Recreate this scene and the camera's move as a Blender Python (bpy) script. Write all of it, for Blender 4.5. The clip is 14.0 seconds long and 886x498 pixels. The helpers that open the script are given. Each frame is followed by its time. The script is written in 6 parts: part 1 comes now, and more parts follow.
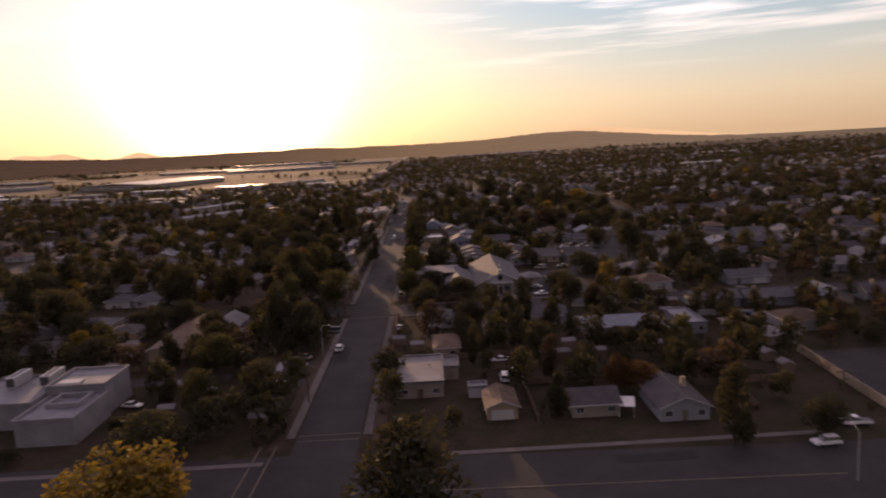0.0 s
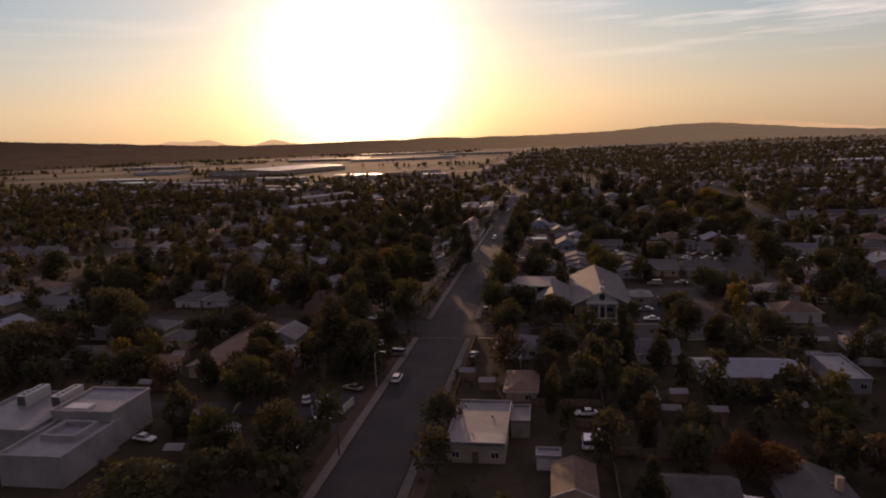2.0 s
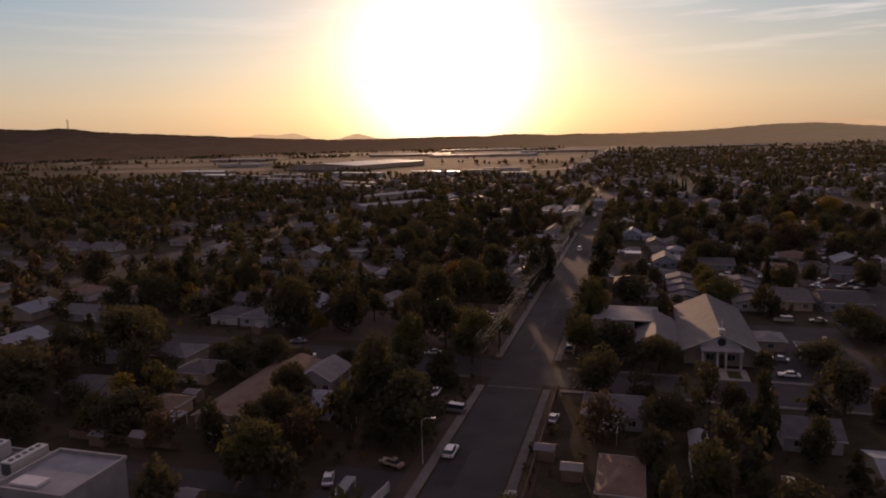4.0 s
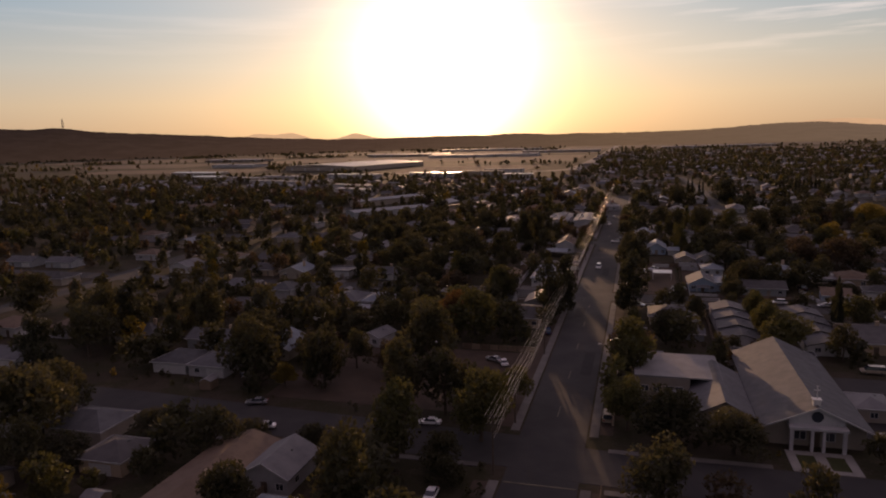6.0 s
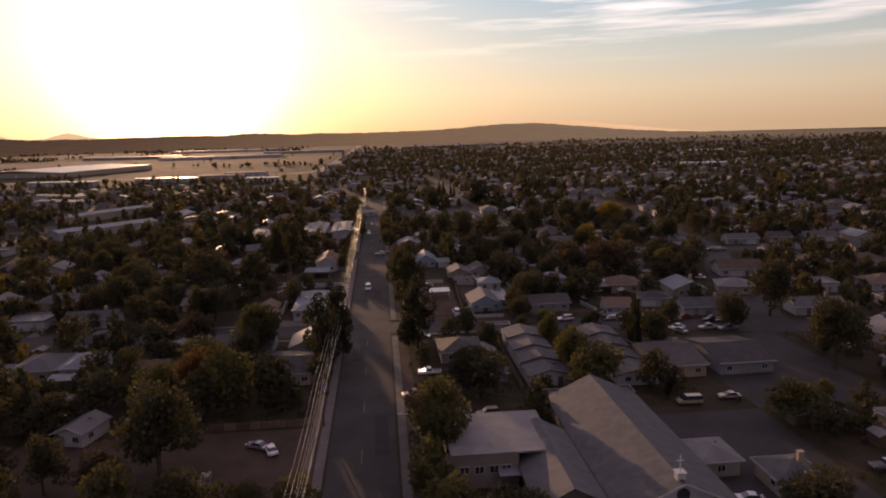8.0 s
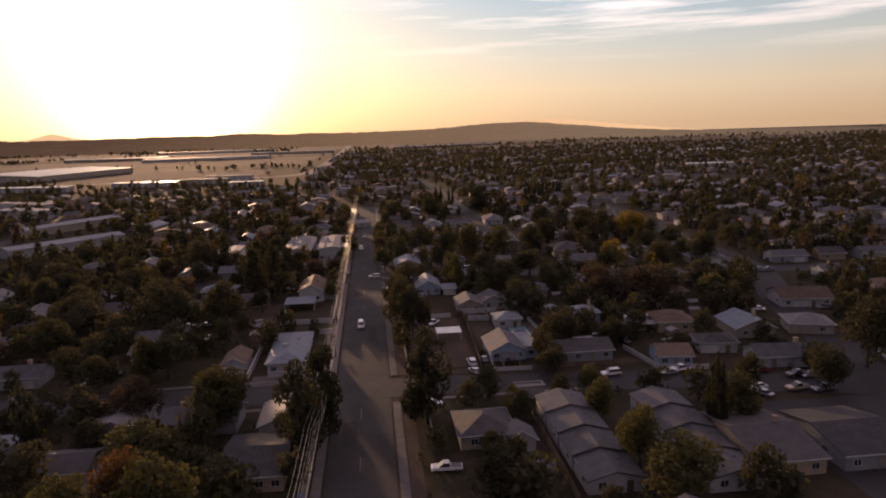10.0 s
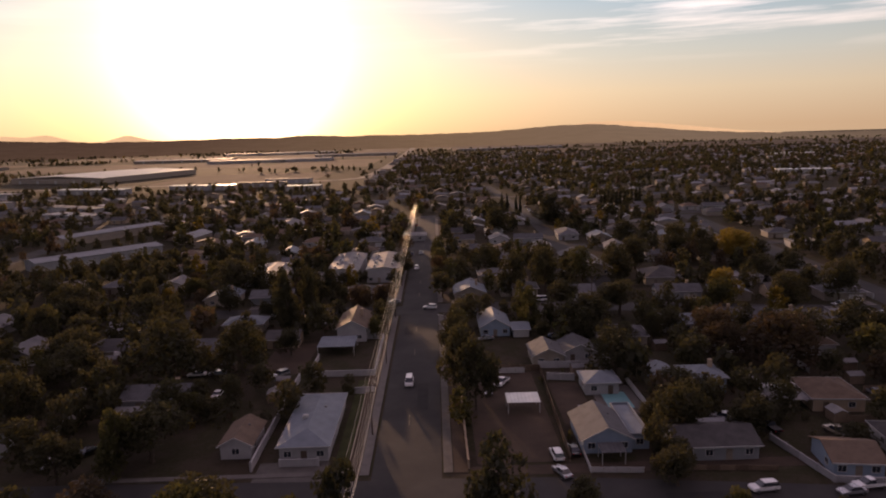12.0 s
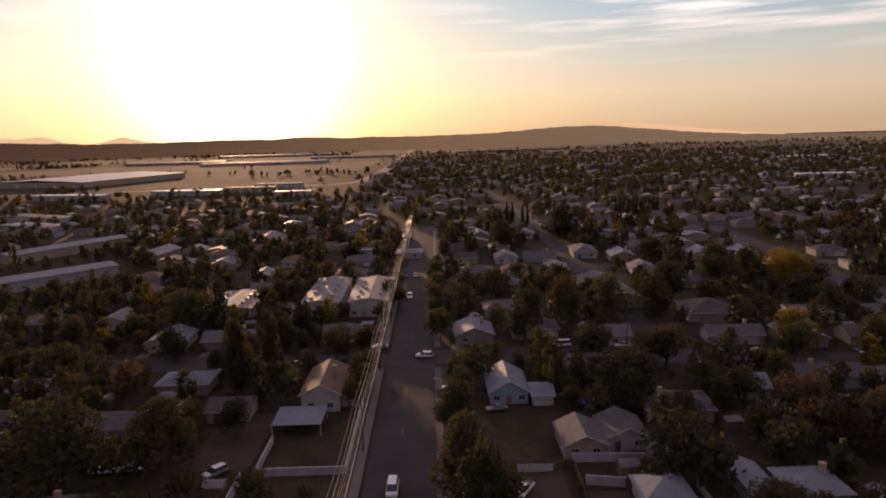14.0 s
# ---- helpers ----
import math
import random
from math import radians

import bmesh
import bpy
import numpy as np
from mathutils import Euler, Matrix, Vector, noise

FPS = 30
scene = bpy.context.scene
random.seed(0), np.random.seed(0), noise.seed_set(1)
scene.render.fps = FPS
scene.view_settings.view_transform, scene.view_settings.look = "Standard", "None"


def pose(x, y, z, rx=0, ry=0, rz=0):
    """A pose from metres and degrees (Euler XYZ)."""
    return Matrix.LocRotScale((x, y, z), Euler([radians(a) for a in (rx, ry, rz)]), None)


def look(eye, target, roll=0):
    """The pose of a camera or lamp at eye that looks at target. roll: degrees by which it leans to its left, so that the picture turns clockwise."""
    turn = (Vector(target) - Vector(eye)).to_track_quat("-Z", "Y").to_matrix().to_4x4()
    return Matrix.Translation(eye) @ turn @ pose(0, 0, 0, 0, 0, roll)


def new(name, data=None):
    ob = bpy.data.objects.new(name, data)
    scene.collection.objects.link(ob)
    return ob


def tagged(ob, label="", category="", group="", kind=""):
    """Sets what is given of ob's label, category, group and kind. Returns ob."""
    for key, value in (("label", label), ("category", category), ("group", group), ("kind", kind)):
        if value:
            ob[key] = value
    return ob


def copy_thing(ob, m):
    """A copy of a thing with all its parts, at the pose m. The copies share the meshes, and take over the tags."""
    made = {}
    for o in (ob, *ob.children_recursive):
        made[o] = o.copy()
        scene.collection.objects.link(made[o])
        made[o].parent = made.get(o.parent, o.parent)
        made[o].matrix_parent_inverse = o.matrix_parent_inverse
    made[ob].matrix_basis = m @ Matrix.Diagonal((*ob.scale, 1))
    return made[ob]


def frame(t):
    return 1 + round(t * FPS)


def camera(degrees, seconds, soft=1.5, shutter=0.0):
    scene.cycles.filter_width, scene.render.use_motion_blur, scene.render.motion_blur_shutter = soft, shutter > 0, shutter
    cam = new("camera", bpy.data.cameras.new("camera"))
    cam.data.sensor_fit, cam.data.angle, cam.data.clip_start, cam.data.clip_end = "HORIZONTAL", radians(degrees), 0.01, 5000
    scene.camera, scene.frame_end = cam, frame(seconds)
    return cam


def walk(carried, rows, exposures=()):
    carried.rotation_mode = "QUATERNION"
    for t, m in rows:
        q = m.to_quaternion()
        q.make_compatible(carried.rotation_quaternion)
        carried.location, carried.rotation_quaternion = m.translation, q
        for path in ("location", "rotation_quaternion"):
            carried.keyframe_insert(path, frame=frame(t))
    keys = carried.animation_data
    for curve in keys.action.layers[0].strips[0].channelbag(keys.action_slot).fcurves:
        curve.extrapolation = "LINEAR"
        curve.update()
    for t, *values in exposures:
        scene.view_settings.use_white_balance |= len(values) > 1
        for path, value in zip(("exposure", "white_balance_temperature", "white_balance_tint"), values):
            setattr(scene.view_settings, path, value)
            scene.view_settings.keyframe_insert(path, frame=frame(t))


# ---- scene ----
cam = camera(65.5, 14.0, soft=2.0, shutter=0.25)
PATH = [
    (0, (-6.995, -26.025, 56.132), (-6.966, -24.048, 55.827), -3.0),
    (0.5, (-2.336, -17.881, 56.12), (-2.625, -15.925, 55.822), -2.8),
    (1, (0.817, -9.552, 56.192), (0.528, -7.597, 55.886), -2.7),
    (1.5, (2.415, -0.851, 56.444), (2.129, 1.104, 56.131), -2.5),
    (2, (2.811, 8.592, 56.549), (2.49, 10.54, 56.232), -2.3),
    (2.5, (2.646, 18.584, 56.469), (2.133, 20.491, 56.154), -2.1),
    (3, (1.838, 28.416, 56.435), (1.282, 30.311, 56.118), -2.0),
    (3.2, (1.105, 32.453, 56.44), (0.552, 34.348, 56.123), -1.9),
    (5.3, (-10.612, 76.388, 57.072), (-11.156, 78.286, 56.748), -1.2),
    (5.5, (-11.683, 80.562, 57.092), (-12.225, 82.46, 56.77), -1.4),
    (6, (-14.585, 91.009, 57.405), (-15.128, 92.906, 57.083), -1.5),
    (6.5, (-17.477, 101.632, 57.707), (-18.021, 103.529, 57.384), -1.5),
    (7, (-20.328, 112.256, 57.921), (-20.775, 114.178, 57.596), -1.6),
    (7.5, (-23.217, 122.532, 58.191), (-23.222, 124.504, 57.856), -1.4),
    (7.7, (-23.818, 126.869, 58.264), (-23.655, 128.834, 57.925), -1.4),
    (9.8, (-25.403, 174.429, 60.142), (-25.207, 176.389, 59.797), -1.6),
    (10, (-25.398, 179.102, 60.185), (-25.198, 181.062, 59.841), -1.7),
    (10.5, (-24.985, 190.957, 60.184), (-24.78, 192.917, 59.843), -1.7),
    (11, (-24.528, 202.941, 60.081), (-24.323, 204.901, 59.743), -1.6),
    (11.5, (-23.754, 215.373, 60.079), (-23.703, 217.345, 59.745), -1.6),
    (12, (-23.0, 227.853, 60.247), (-22.979, 229.825, 59.914), -1.6),
    (12.5, (-22.395, 240.29, 60.406), (-22.374, 242.262, 60.074), -1.6),
    (13, (-22.037, 252.465, 60.707), (-22.015, 254.437, 60.375), -1.6),
    (13.5, (-21.887, 264.802, 60.939), (-21.864, 266.774, 60.607), -1.6),
    (14, (-21.793, 277.341, 60.827), (-21.77, 279.314, 60.498), -1.6),
]
walk(cam, [(t, look(eye, to, lean)) for t, eye, to, lean in PATH],
     [(t, stop, 7500, 25) for t, stop in ((0, 0.6), (0.4, 0.32), (1.0, 0.18), (3.0, 0.08), (6.6, 0.08), (7.1, 0.18), (7.7, 0.45), (9.8, 0.55), (11.0, 0.55), (11.6, 0.45), (14.0, 0.45))])

# ---- light: low evening sun ahead, hazy bright sky ----
SUN_AZ, SUN_EL = -15.4, 5.3
sun_dir = Vector((math.sin(radians(SUN_AZ)) * math.cos(radians(SUN_EL)), math.cos(radians(SUN_AZ)) * math.cos(radians(SUN_EL)), math.sin(radians(SUN_EL))))
world = bpy.data.worlds.new("world")
scene.world = world
world.use_nodes = True


class Tree:
    """Short way to write node trees."""

    def __init__(self, tree):
        self.t = tree

    def n(self, kind, ins=None, **props):
        node = self.t.nodes.new(kind)
        if "operation" in props:
            node.operation = props["operation"]
        if "blend_type" in props:
            node.data_type, node.blend_type = "RGBA", props["blend_type"]
        for k, v in (ins or {}).items():
            if isinstance(v, bpy.types.NodeSocket):
                self.t.links.new(v, node.inputs[k])
            else:
                node.inputs[k].default_value = v
        return node

    def math(self, op, a, b=0.0, c=0.0):
        return self.n("ShaderNodeMath", {0: a, 1: b, 2: c}, operation=op).outputs[0]

    def ramp(self, fac, stops):
        node = self.n("ShaderNodeValToRGB", {0: fac})
        el = node.color_ramp.elements
        while len(el) < len(stops):
            el.new(0.5)
        for e, (p, c) in zip(el, stops):
            e.position, e.color = p, (*c, 1)
        return node.outputs[0]

    def mix(self, fac, a, b, how="MIX"):
        node = self.n("ShaderNodeMix", {0: fac, 6: a, 7: b}, blend_type=how)
        return node.outputs[2]


w = Tree(world.node_tree)
sky = w.n("ShaderNodeTexSky")
sky.sky_type, sky.sun_disc, sky.sun_elevation, sky.sun_rotation = "NISHITA", False, radians(SUN_EL), radians(SUN_AZ)
sky.air_density, sky.dust_density, sky.ozone_density = 1.0, 2.0, 1.5
coord = w.n("ShaderNodeTexCoord").outputs["Generated"]
dot = w.n("ShaderNodeVectorMath", {0: coord, 1: sun_dir}, operation="DOT_PRODUCT").outputs["Value"]
ang = w.math("ARCCOSINE", w.math("MINIMUM", dot, 0.99999))
up = w.n("ShaderNodeSeparateXYZ", {0: coord}).outputs[2]
# hazy veil of the lower sky: cream at the skyline, pale blue overhead, dim opposite the sun
veil = w.ramp(w.math("MAXIMUM", up, 0.0), [(0.0, (0.49, 0.38, 0.25)), (0.05, (0.53, 0.49, 0.37)), (0.10, (0.42, 0.50, 0.49)), (0.17, (0.26, 0.43, 0.55)), (0.35, (0.36, 0.36, 0.50)), (1.0, (0.31, 0.27, 0.39))])
away = w.ramp(w.math("DIVIDE", ang, math.pi), [(0.0, (0.9, 0.9, 0.9)), (0.10, (0.9, 0.9, 0.9)), (0.25, (0.80, 0.79, 0.80)), (0.5, (0.55, 0.52, 0.52)), (1.0, (0.40, 0.38, 0.38))])
base = w.mix(1.0, veil, away, "MULTIPLY")
# bright aureole round the sun
g1 = w.math("EXPONENT", w.math("MULTIPLY", w.math("POWER", w.math("DIVIDE", ang, radians(5.8)), 2.0), -1.0))
g2 = w.math("EXPONENT", w.math("MULTIPLY", w.math("DIVIDE", ang, radians(9.5)), -1.0))
glow = w.mix(1.0, w.mix(g1, (0, 0, 0, 1), (2.6, 2.3, 1.7, 1)), w.mix(g2, (0, 0, 0, 1), (0.85, 0.62, 0.28, 1)), "ADD")
# thin streaks of high cloud
streak = w.n("ShaderNodeMapping", {"Vector": coord, "Scale": (1.5, 1.5, 24.0), "Rotation": (0.03, -0.04, 0.0)}).outputs[0]
cl = w.n("ShaderNodeTexNoise", {"Vector": streak, "Scale": 2.0, "Detail": 6.0, "Roughness": 0.55}).outputs[0]
cl = w.ramp(cl, [(0.48, (0, 0, 0)), (0.64, (1, 1, 1))])
high = w.ramp(up, [(0.085, (0, 0, 0)), (0.15, (1, 1, 1))])
east = w.ramp(w.n("ShaderNodeSeparateXYZ", {0: coord}).outputs[0], [(0.0, (0.12, 0.12, 0.12)), (0.25, (1, 1, 1))])
cloud = w.mix(1.0, w.mix(1.0, w.mix(1.0, cl, east, "MULTIPLY"), high, "MULTIPLY"), (0.62, 0.49, 0.43, 1), "MULTIPLY")
total = w.mix(1.0, w.mix(1.0, base, glow, "ADD"), w.mix(1.0, cloud, away, "MULTIPLY"), "ADD")
total = w.mix(1.0, total, w.mix(1.0, sky.outputs[0], (0.012, 0.012, 0.012, 1), "MULTIPLY"), "ADD")
w.t.links.new(total, world.node_tree.nodes["Background"].inputs[0])
world.node_tree.nodes["Background"].inputs[1].default_value = 1.0

sun = new("sun", bpy.data.lights.new("sun", "SUN"))
sun.data.energy, sun.data.angle, sun.data.color = 2.2, radians(0.6), (1.0, 0.66, 0.40)
sun.matrix_world = look(sun_dir * 300, (0, 0, 0))


# ---- materials ----
def surface(name, stops, rough=0.8, scale=0.5, fine=8.0, bump=0.15, metal=0.0, tint=0.0, spec=0.4, island=0.0):
    """Colour from noise at two sizes in world metres, with grain relief; tint: how much objects differ."""
    m = bpy.data.materials.new(name)
    m.use_nodes = True
    k = Tree(m.node_tree)
    bsdf = m.node_tree.nodes["Principled BSDF"]
    at = k.n("ShaderNodeNewGeometry").outputs["Position"]
    big = k.n("ShaderNodeTexNoise", {"Vector": at, "Scale": scale, "Detail": 4.0, "Roughness": 0.6}).outputs[0]
    small = k.n("ShaderNodeTexNoise", {"Vector": at, "Scale": fine, "Detail": 3.0, "Roughness": 0.7}).outputs[0]
    mixed = k.math("ADD", k.math("MULTIPLY", big, 0.68), k.math("MULTIPLY", small, 0.32))
    if tint:
        rnd = k.n("ShaderNodeObjectInfo").outputs["Random"]
        mixed = k.math("ADD", mixed, k.math("MULTIPLY", k.math("SUBTRACT", rnd, 0.5), tint))
    if island:
        ri = k.n("ShaderNodeNewGeometry").outputs["Random Per Island"]
        mixed = k.math("ADD", mixed, k.math("MULTIPLY", k.math("SUBTRACT", ri, 0.5), island))
    n = len(stops)
    col = k.ramp(mixed, [(0.32 + 0.36 * i / max(1, n - 1), c) for i, c in enumerate(stops)])
    k.t.links.new(col, bsdf.inputs["Base Color"])
    k.t.links.new(k.math("MULTIPLY_ADD", small, 0.25, rough - 0.12), bsdf.inputs["Roughness"])
    bsdf.inputs["Metallic"].default_value = metal
    bsdf.inputs["Specular IOR Level"].default_value = spec
    if bump:
        b = k.n("ShaderNodeBump", {"Height": small, "Strength": bump, "Distance": 0.05}).outputs[0]
        k.t.links.new(b, bsdf.inputs["Normal"])
    return m


def foliage(name, dark, light):
    """Leaves: diffuse, some light passing through, each leaf and each tree a little different."""
    m = bpy.data.materials.new(name)
    m.use_nodes = True
    k = Tree(m.node_tree)
    m.node_tree.nodes.remove(m.node_tree.nodes["Principled BSDF"])
    ri = k.n("ShaderNodeNewGeometry").outputs["Random Per Island"]
    ro = k.n("ShaderNodeObjectInfo").outputs["Random"]
    at = k.n("ShaderNodeNewGeometry").outputs["Position"]
    big = k.n("ShaderNodeTexNoise", {"Vector": at, "Scale": 0.35, "Detail": 2.0}).outputs[0]
    fac = k.math("ADD", k.math("MULTIPLY", ri, 0.12), k.math("ADD", k.math("MULTIPLY", ro, 0.3), k.math("MULTIPLY", big, 0.45)))
    col = k.ramp(fac, [(0.2, dark), (0.85, light)])
    thin = k.mix(1.0, col, (1.65, 1.55, 0.95, 1), "MULTIPLY")
    d = k.n("ShaderNodeBsdfDiffuse", {"Color": col}).outputs[0]
    t = k.n("ShaderNodeBsdfTranslucent", {"Color": thin}).outputs[0]
    g = k.n("ShaderNodeBsdfGlossy", {"Color": (0.5, 0.5, 0.5, 1), "Roughness": 0.5}).outputs[0]
    s = k.n("ShaderNodeMixShader", {0: 0.4, 1: d, 2: t}).outputs[0]
    s = k.n("ShaderNodeMixShader", {0: 0.03, 1: s, 2: g}).outputs[0]
    k.t.links.new(s, m.node_tree.nodes["Material Output"].inputs[0])
    return m


def plain(name, col, rough=0.5, metal=0.0, spec=0.5, tint=0.0):
    return surface(name, [tuple(c * 0.86 for c in col), tuple(min(1, c * 1.08) for c in col)], rough, 1.5, 14.0, 0.05, metal, tint, spec)


M = {
    "ground": surface("dry_ground", [(0.028, 0.026, 0.016), (0.058, 0.046, 0.034), (0.034, 0.034, 0.018), (0.082, 0.062, 0.047)], 0.95, 0.09, 1.6, 0.4, spec=0.06),
    "lot": surface("bare_earth", [(0.048, 0.036, 0.028), (0.088, 0.064, 0.048)], 0.95, 0.15, 2.5, 0.4, spec=0.15),
    "lawn": surface("lawn", [(0.035, 0.040, 0.018), (0.065, 0.068, 0.030)], 0.95, 0.3, 4.0, 0.5, spec=0.1),
    "asphalt": surface("asphalt", [(0.030, 0.029, 0.030), (0.055, 0.052, 0.050)], 0.85, 0.12, 3.0, 0.25, spec=0.2),
    "patch": surface("asphalt_patch", [(0.032, 0.032, 0.032), (0.046, 0.045, 0.044)], 0.9, 0.4, 8.0, 0.25, spec=0.12),
    "concrete": surface("concrete", [(0.085, 0.078, 0.072), (0.155, 0.142, 0.13)], 0.85, 0.35, 5.0, 0.2, tint=0.25, spec=0.3),
    "trim_concrete": surface("swept_concrete", [(0.19, 0.18, 0.165), (0.29, 0.275, 0.25)], 0.85, 0.35, 5.0, 0.2, spec=0.3),
    "paint_line": surface("road_paint", [(0.08, 0.07, 0.05), (0.20, 0.17, 0.11)], 0.8, 0.5, 6.0, 0.1),
    "roof_grey": surface("grey_shingle", [(0.062, 0.063, 0.068), (0.12, 0.12, 0.127)], 0.75, 0.5, 5.0, 0.4, tint=0.3, spec=0.2),
    "roof_dark": surface("dark_shingle", [(0.045, 0.043, 0.045), (0.09, 0.085, 0.085)], 0.75, 0.5, 5.0, 0.4, tint=0.3, spec=0.18),
    "roof_brown": surface("brown_shingle", [(0.085, 0.06, 0.045), (0.16, 0.115, 0.085)], 0.78, 0.5, 5.0, 0.4, tint=0.3, spec=0.18),
    "roof_pale": surface("pale_roofing", [(0.12, 0.12, 0.125), (0.21, 0.205, 0.205)], 0.7, 0.3, 4.0, 0.2, tint=0.25, spec=0.25),
    "roof_blue": surface("bluish_grey_roofing", [(0.12, 0.145, 0.175), (0.19, 0.22, 0.25)], 0.65, 0.4, 4.0, 0.2, tint=0.2, spec=0.3),
    "roof_white": surface("white_roof_coating", [(0.13, 0.137, 0.155), (0.24, 0.245, 0.26)], 0.6, 0.25, 3.0, 0.15, spec=0.35),
    "metal_sheet": surface("zinc_sheet", [(0.45, 0.45, 0.44), (0.66, 0.65, 0.63)], 0.38, 0.6, 6.0, 0.1, metal=0.7, tint=0.2),
    "wall_white": surface("white_stucco", [(0.27, 0.265, 0.265), (0.42, 0.41, 0.41)], 0.85, 0.3, 6.0, 0.25, tint=0.15),
    "hall_stucco": surface("aged_white_stucco", [(0.17, 0.168, 0.172), (0.28, 0.275, 0.28)], 0.88, 0.25, 5.0, 0.25),
    "wall_cream": surface("cream_stucco", [(0.21, 0.18, 0.15), (0.33, 0.285, 0.235)], 0.88, 0.3, 6.0, 0.25, tint=0.3),
    "wall_tan": surface("tan_stucco", [(0.28, 0.21, 0.15), (0.40, 0.31, 0.22)], 0.88, 0.3, 6.0, 0.25, tint=0.3),
    "wall_grey": surface("grey_siding", [(0.20, 0.21, 0.22), (0.31, 0.32, 0.33)], 0.8, 0.3, 6.0, 0.25, tint=0.3),
    "wall_blue": surface("blue_grey_siding", [(0.19, 0.25, 0.32), (0.28, 0.35, 0.43)], 0.8, 0.3, 6.0, 0.2, tint=0.2),
    "trim": plain("white_trim_paint", (0.47, 0.46, 0.45), 0.5),
    "wood": surface("weathered_wood", [(0.11, 0.075, 0.05), (0.20, 0.145, 0.10)], 0.85, 0.8, 9.0, 0.3, tint=0.4),
    "pole_wood": surface("creosoted_wood", [(0.05, 0.035, 0.025), (0.10, 0.075, 0.055)], 0.85, 1.0, 9.0, 0.3),
    "bark": surface("bark", [(0.05, 0.037, 0.027), (0.11, 0.083, 0.06)], 0.95, 1.2, 8.0, 0.6),
    "door": surface("painted_door", [(0.10, 0.07, 0.05), (0.25, 0.21, 0.17)], 0.55, 0.4, 8.0, 0.05, tint=0.8),
    "glass": plain("window_glass", (0.03, 0.035, 0.045), 0.08, 0.0, 0.9),
    "rubber": plain("rubber", (0.02, 0.02, 0.02), 0.85),
    "chrome": plain("bright_metal", (0.6, 0.6, 0.6), 0.25, 0.95),
    "lamp_red": plain("red_lens", (0.30, 0.02, 0.02), 0.2),
    "lamp_clear": plain("clear_lens", (0.7, 0.7, 0.68), 0.12),
    "dark_metal": plain("dark_metal", (0.08, 0.08, 0.085), 0.5, 0.4),
    "unit": plain("galvanised_housing", (0.42, 0.42, 0.41), 0.5, 0.35),
    "wire": plain("aluminium_cable", (0.66, 0.58, 0.46), 0.40, 0.8),
    "pool": plain("pool_tile", (0.16, 0.36, 0.38), 0.3),
    "car_white": plain("white_car_paint", (0.78, 0.78, 0.77), 0.22, 0.0, 0.7),
    "car_silver": plain("silver_car_paint", (0.42, 0.43, 0.45), 0.25, 0.6, 0.6),
    "car_black": plain("black_car_paint", (0.02, 0.02, 0.023), 0.18, 0.0, 0.8),
    "car_red": plain("dark_red_car_paint", (0.20, 0.03, 0.025), 0.22, 0.0, 0.7),
    "car_blue": plain("dark_blue_car_paint", (0.04, 0.07, 0.14), 0.22, 0.1, 0.7),
    "car_tan": plain("beige_car_paint", (0.40, 0.34, 0.26), 0.25, 0.2, 0.6),
    "membrane": surface("pale_roof_membrane", [(0.42, 0.38, 0.33), (0.56, 0.51, 0.45)], 0.42, 0.02, 0.3, 0.0, spec=0.6),
    "field": surface("pale_field", [(0.075, 0.056, 0.043), (0.125, 0.096, 0.074)], 1.0, 0.008, 0.06, 0.0, spec=0.1),
}
LEAF = {
    "dark": foliage("dark_green_leaves", (0.034, 0.033, 0.019), (0.078, 0.071, 0.039)),
    "yg": foliage("yellow_green_leaves", (0.044, 0.044, 0.020), (0.104, 0.096, 0.038)),
    "yellow": foliage("yellow_autumn_leaves", (0.105, 0.080, 0.018), (0.22, 0.160, 0.036)),
    "orange": foliage("orange_autumn_leaves", (0.078, 0.043, 0.018), (0.160, 0.086, 0.034)),
    "brown": foliage("russet_leaves", (0.046, 0.034, 0.023), (0.088, 0.061, 0.040)),
    "conifer": foliage("conifer_needles", (0.025, 0.026, 0.017), (0.050, 0.050, 0.031)),
}
LEAF["cypress"] = LEAF["conifer"]


def part(name, bm, material, parent, label=""):
    """Links a bmesh as one mesh object under a thing or a part."""
    me = bpy.data.meshes.new(name)
    bm.to_mesh(me)
    bm.free()
    return share(name, me, material, parent, label)


def share(name, me, material, parent, label="", at=None):
    if not me.materials:
        me.materials.append(material)
    ob = new(name, me)
    ob.parent = parent
    if at is not None:
        ob.matrix_basis = at
    if label:
        ob["label"] = label
    return ob


def box(bm, x0, y0, z0, x1, y1, z1, bevel=0.0):
    v = [bm.verts.new(p) for p in ((x0, y0, z0), (x1, y0, z0), (x1, y1, z0), (x0, y1, z0), (x0, y0, z1), (x1, y0, z1), (x1, y1, z1), (x0, y1, z1))]
    for f in ((3, 2, 1, 0), (4, 5, 6, 7), (0, 1, 5, 4), (1, 2, 6, 5), (2, 3, 7, 6), (3, 0, 4, 7)):
        bm.faces.new([v[i] for i in f])
    if bevel:
        bmesh.ops.bevel(bm, geom=list(bm.edges), offset=bevel, segments=1, affect="EDGES")
    return bm


def boxes(*rows):
    bm = bmesh.new()
    for r in rows:
        box(bm, *r)
    return bm


def solid(faces_of):
    """A bmesh from rows of corner places, one row a face."""
    bm = bmesh.new()
    for row in faces_of:
        bm.faces.new([bm.verts.new(p) for p in row])
    bmesh.ops.remove_doubles(bm, verts=bm.verts, dist=0.001)
    bmesh.ops.recalc_face_normals(bm, faces=bm.faces)
    return bm


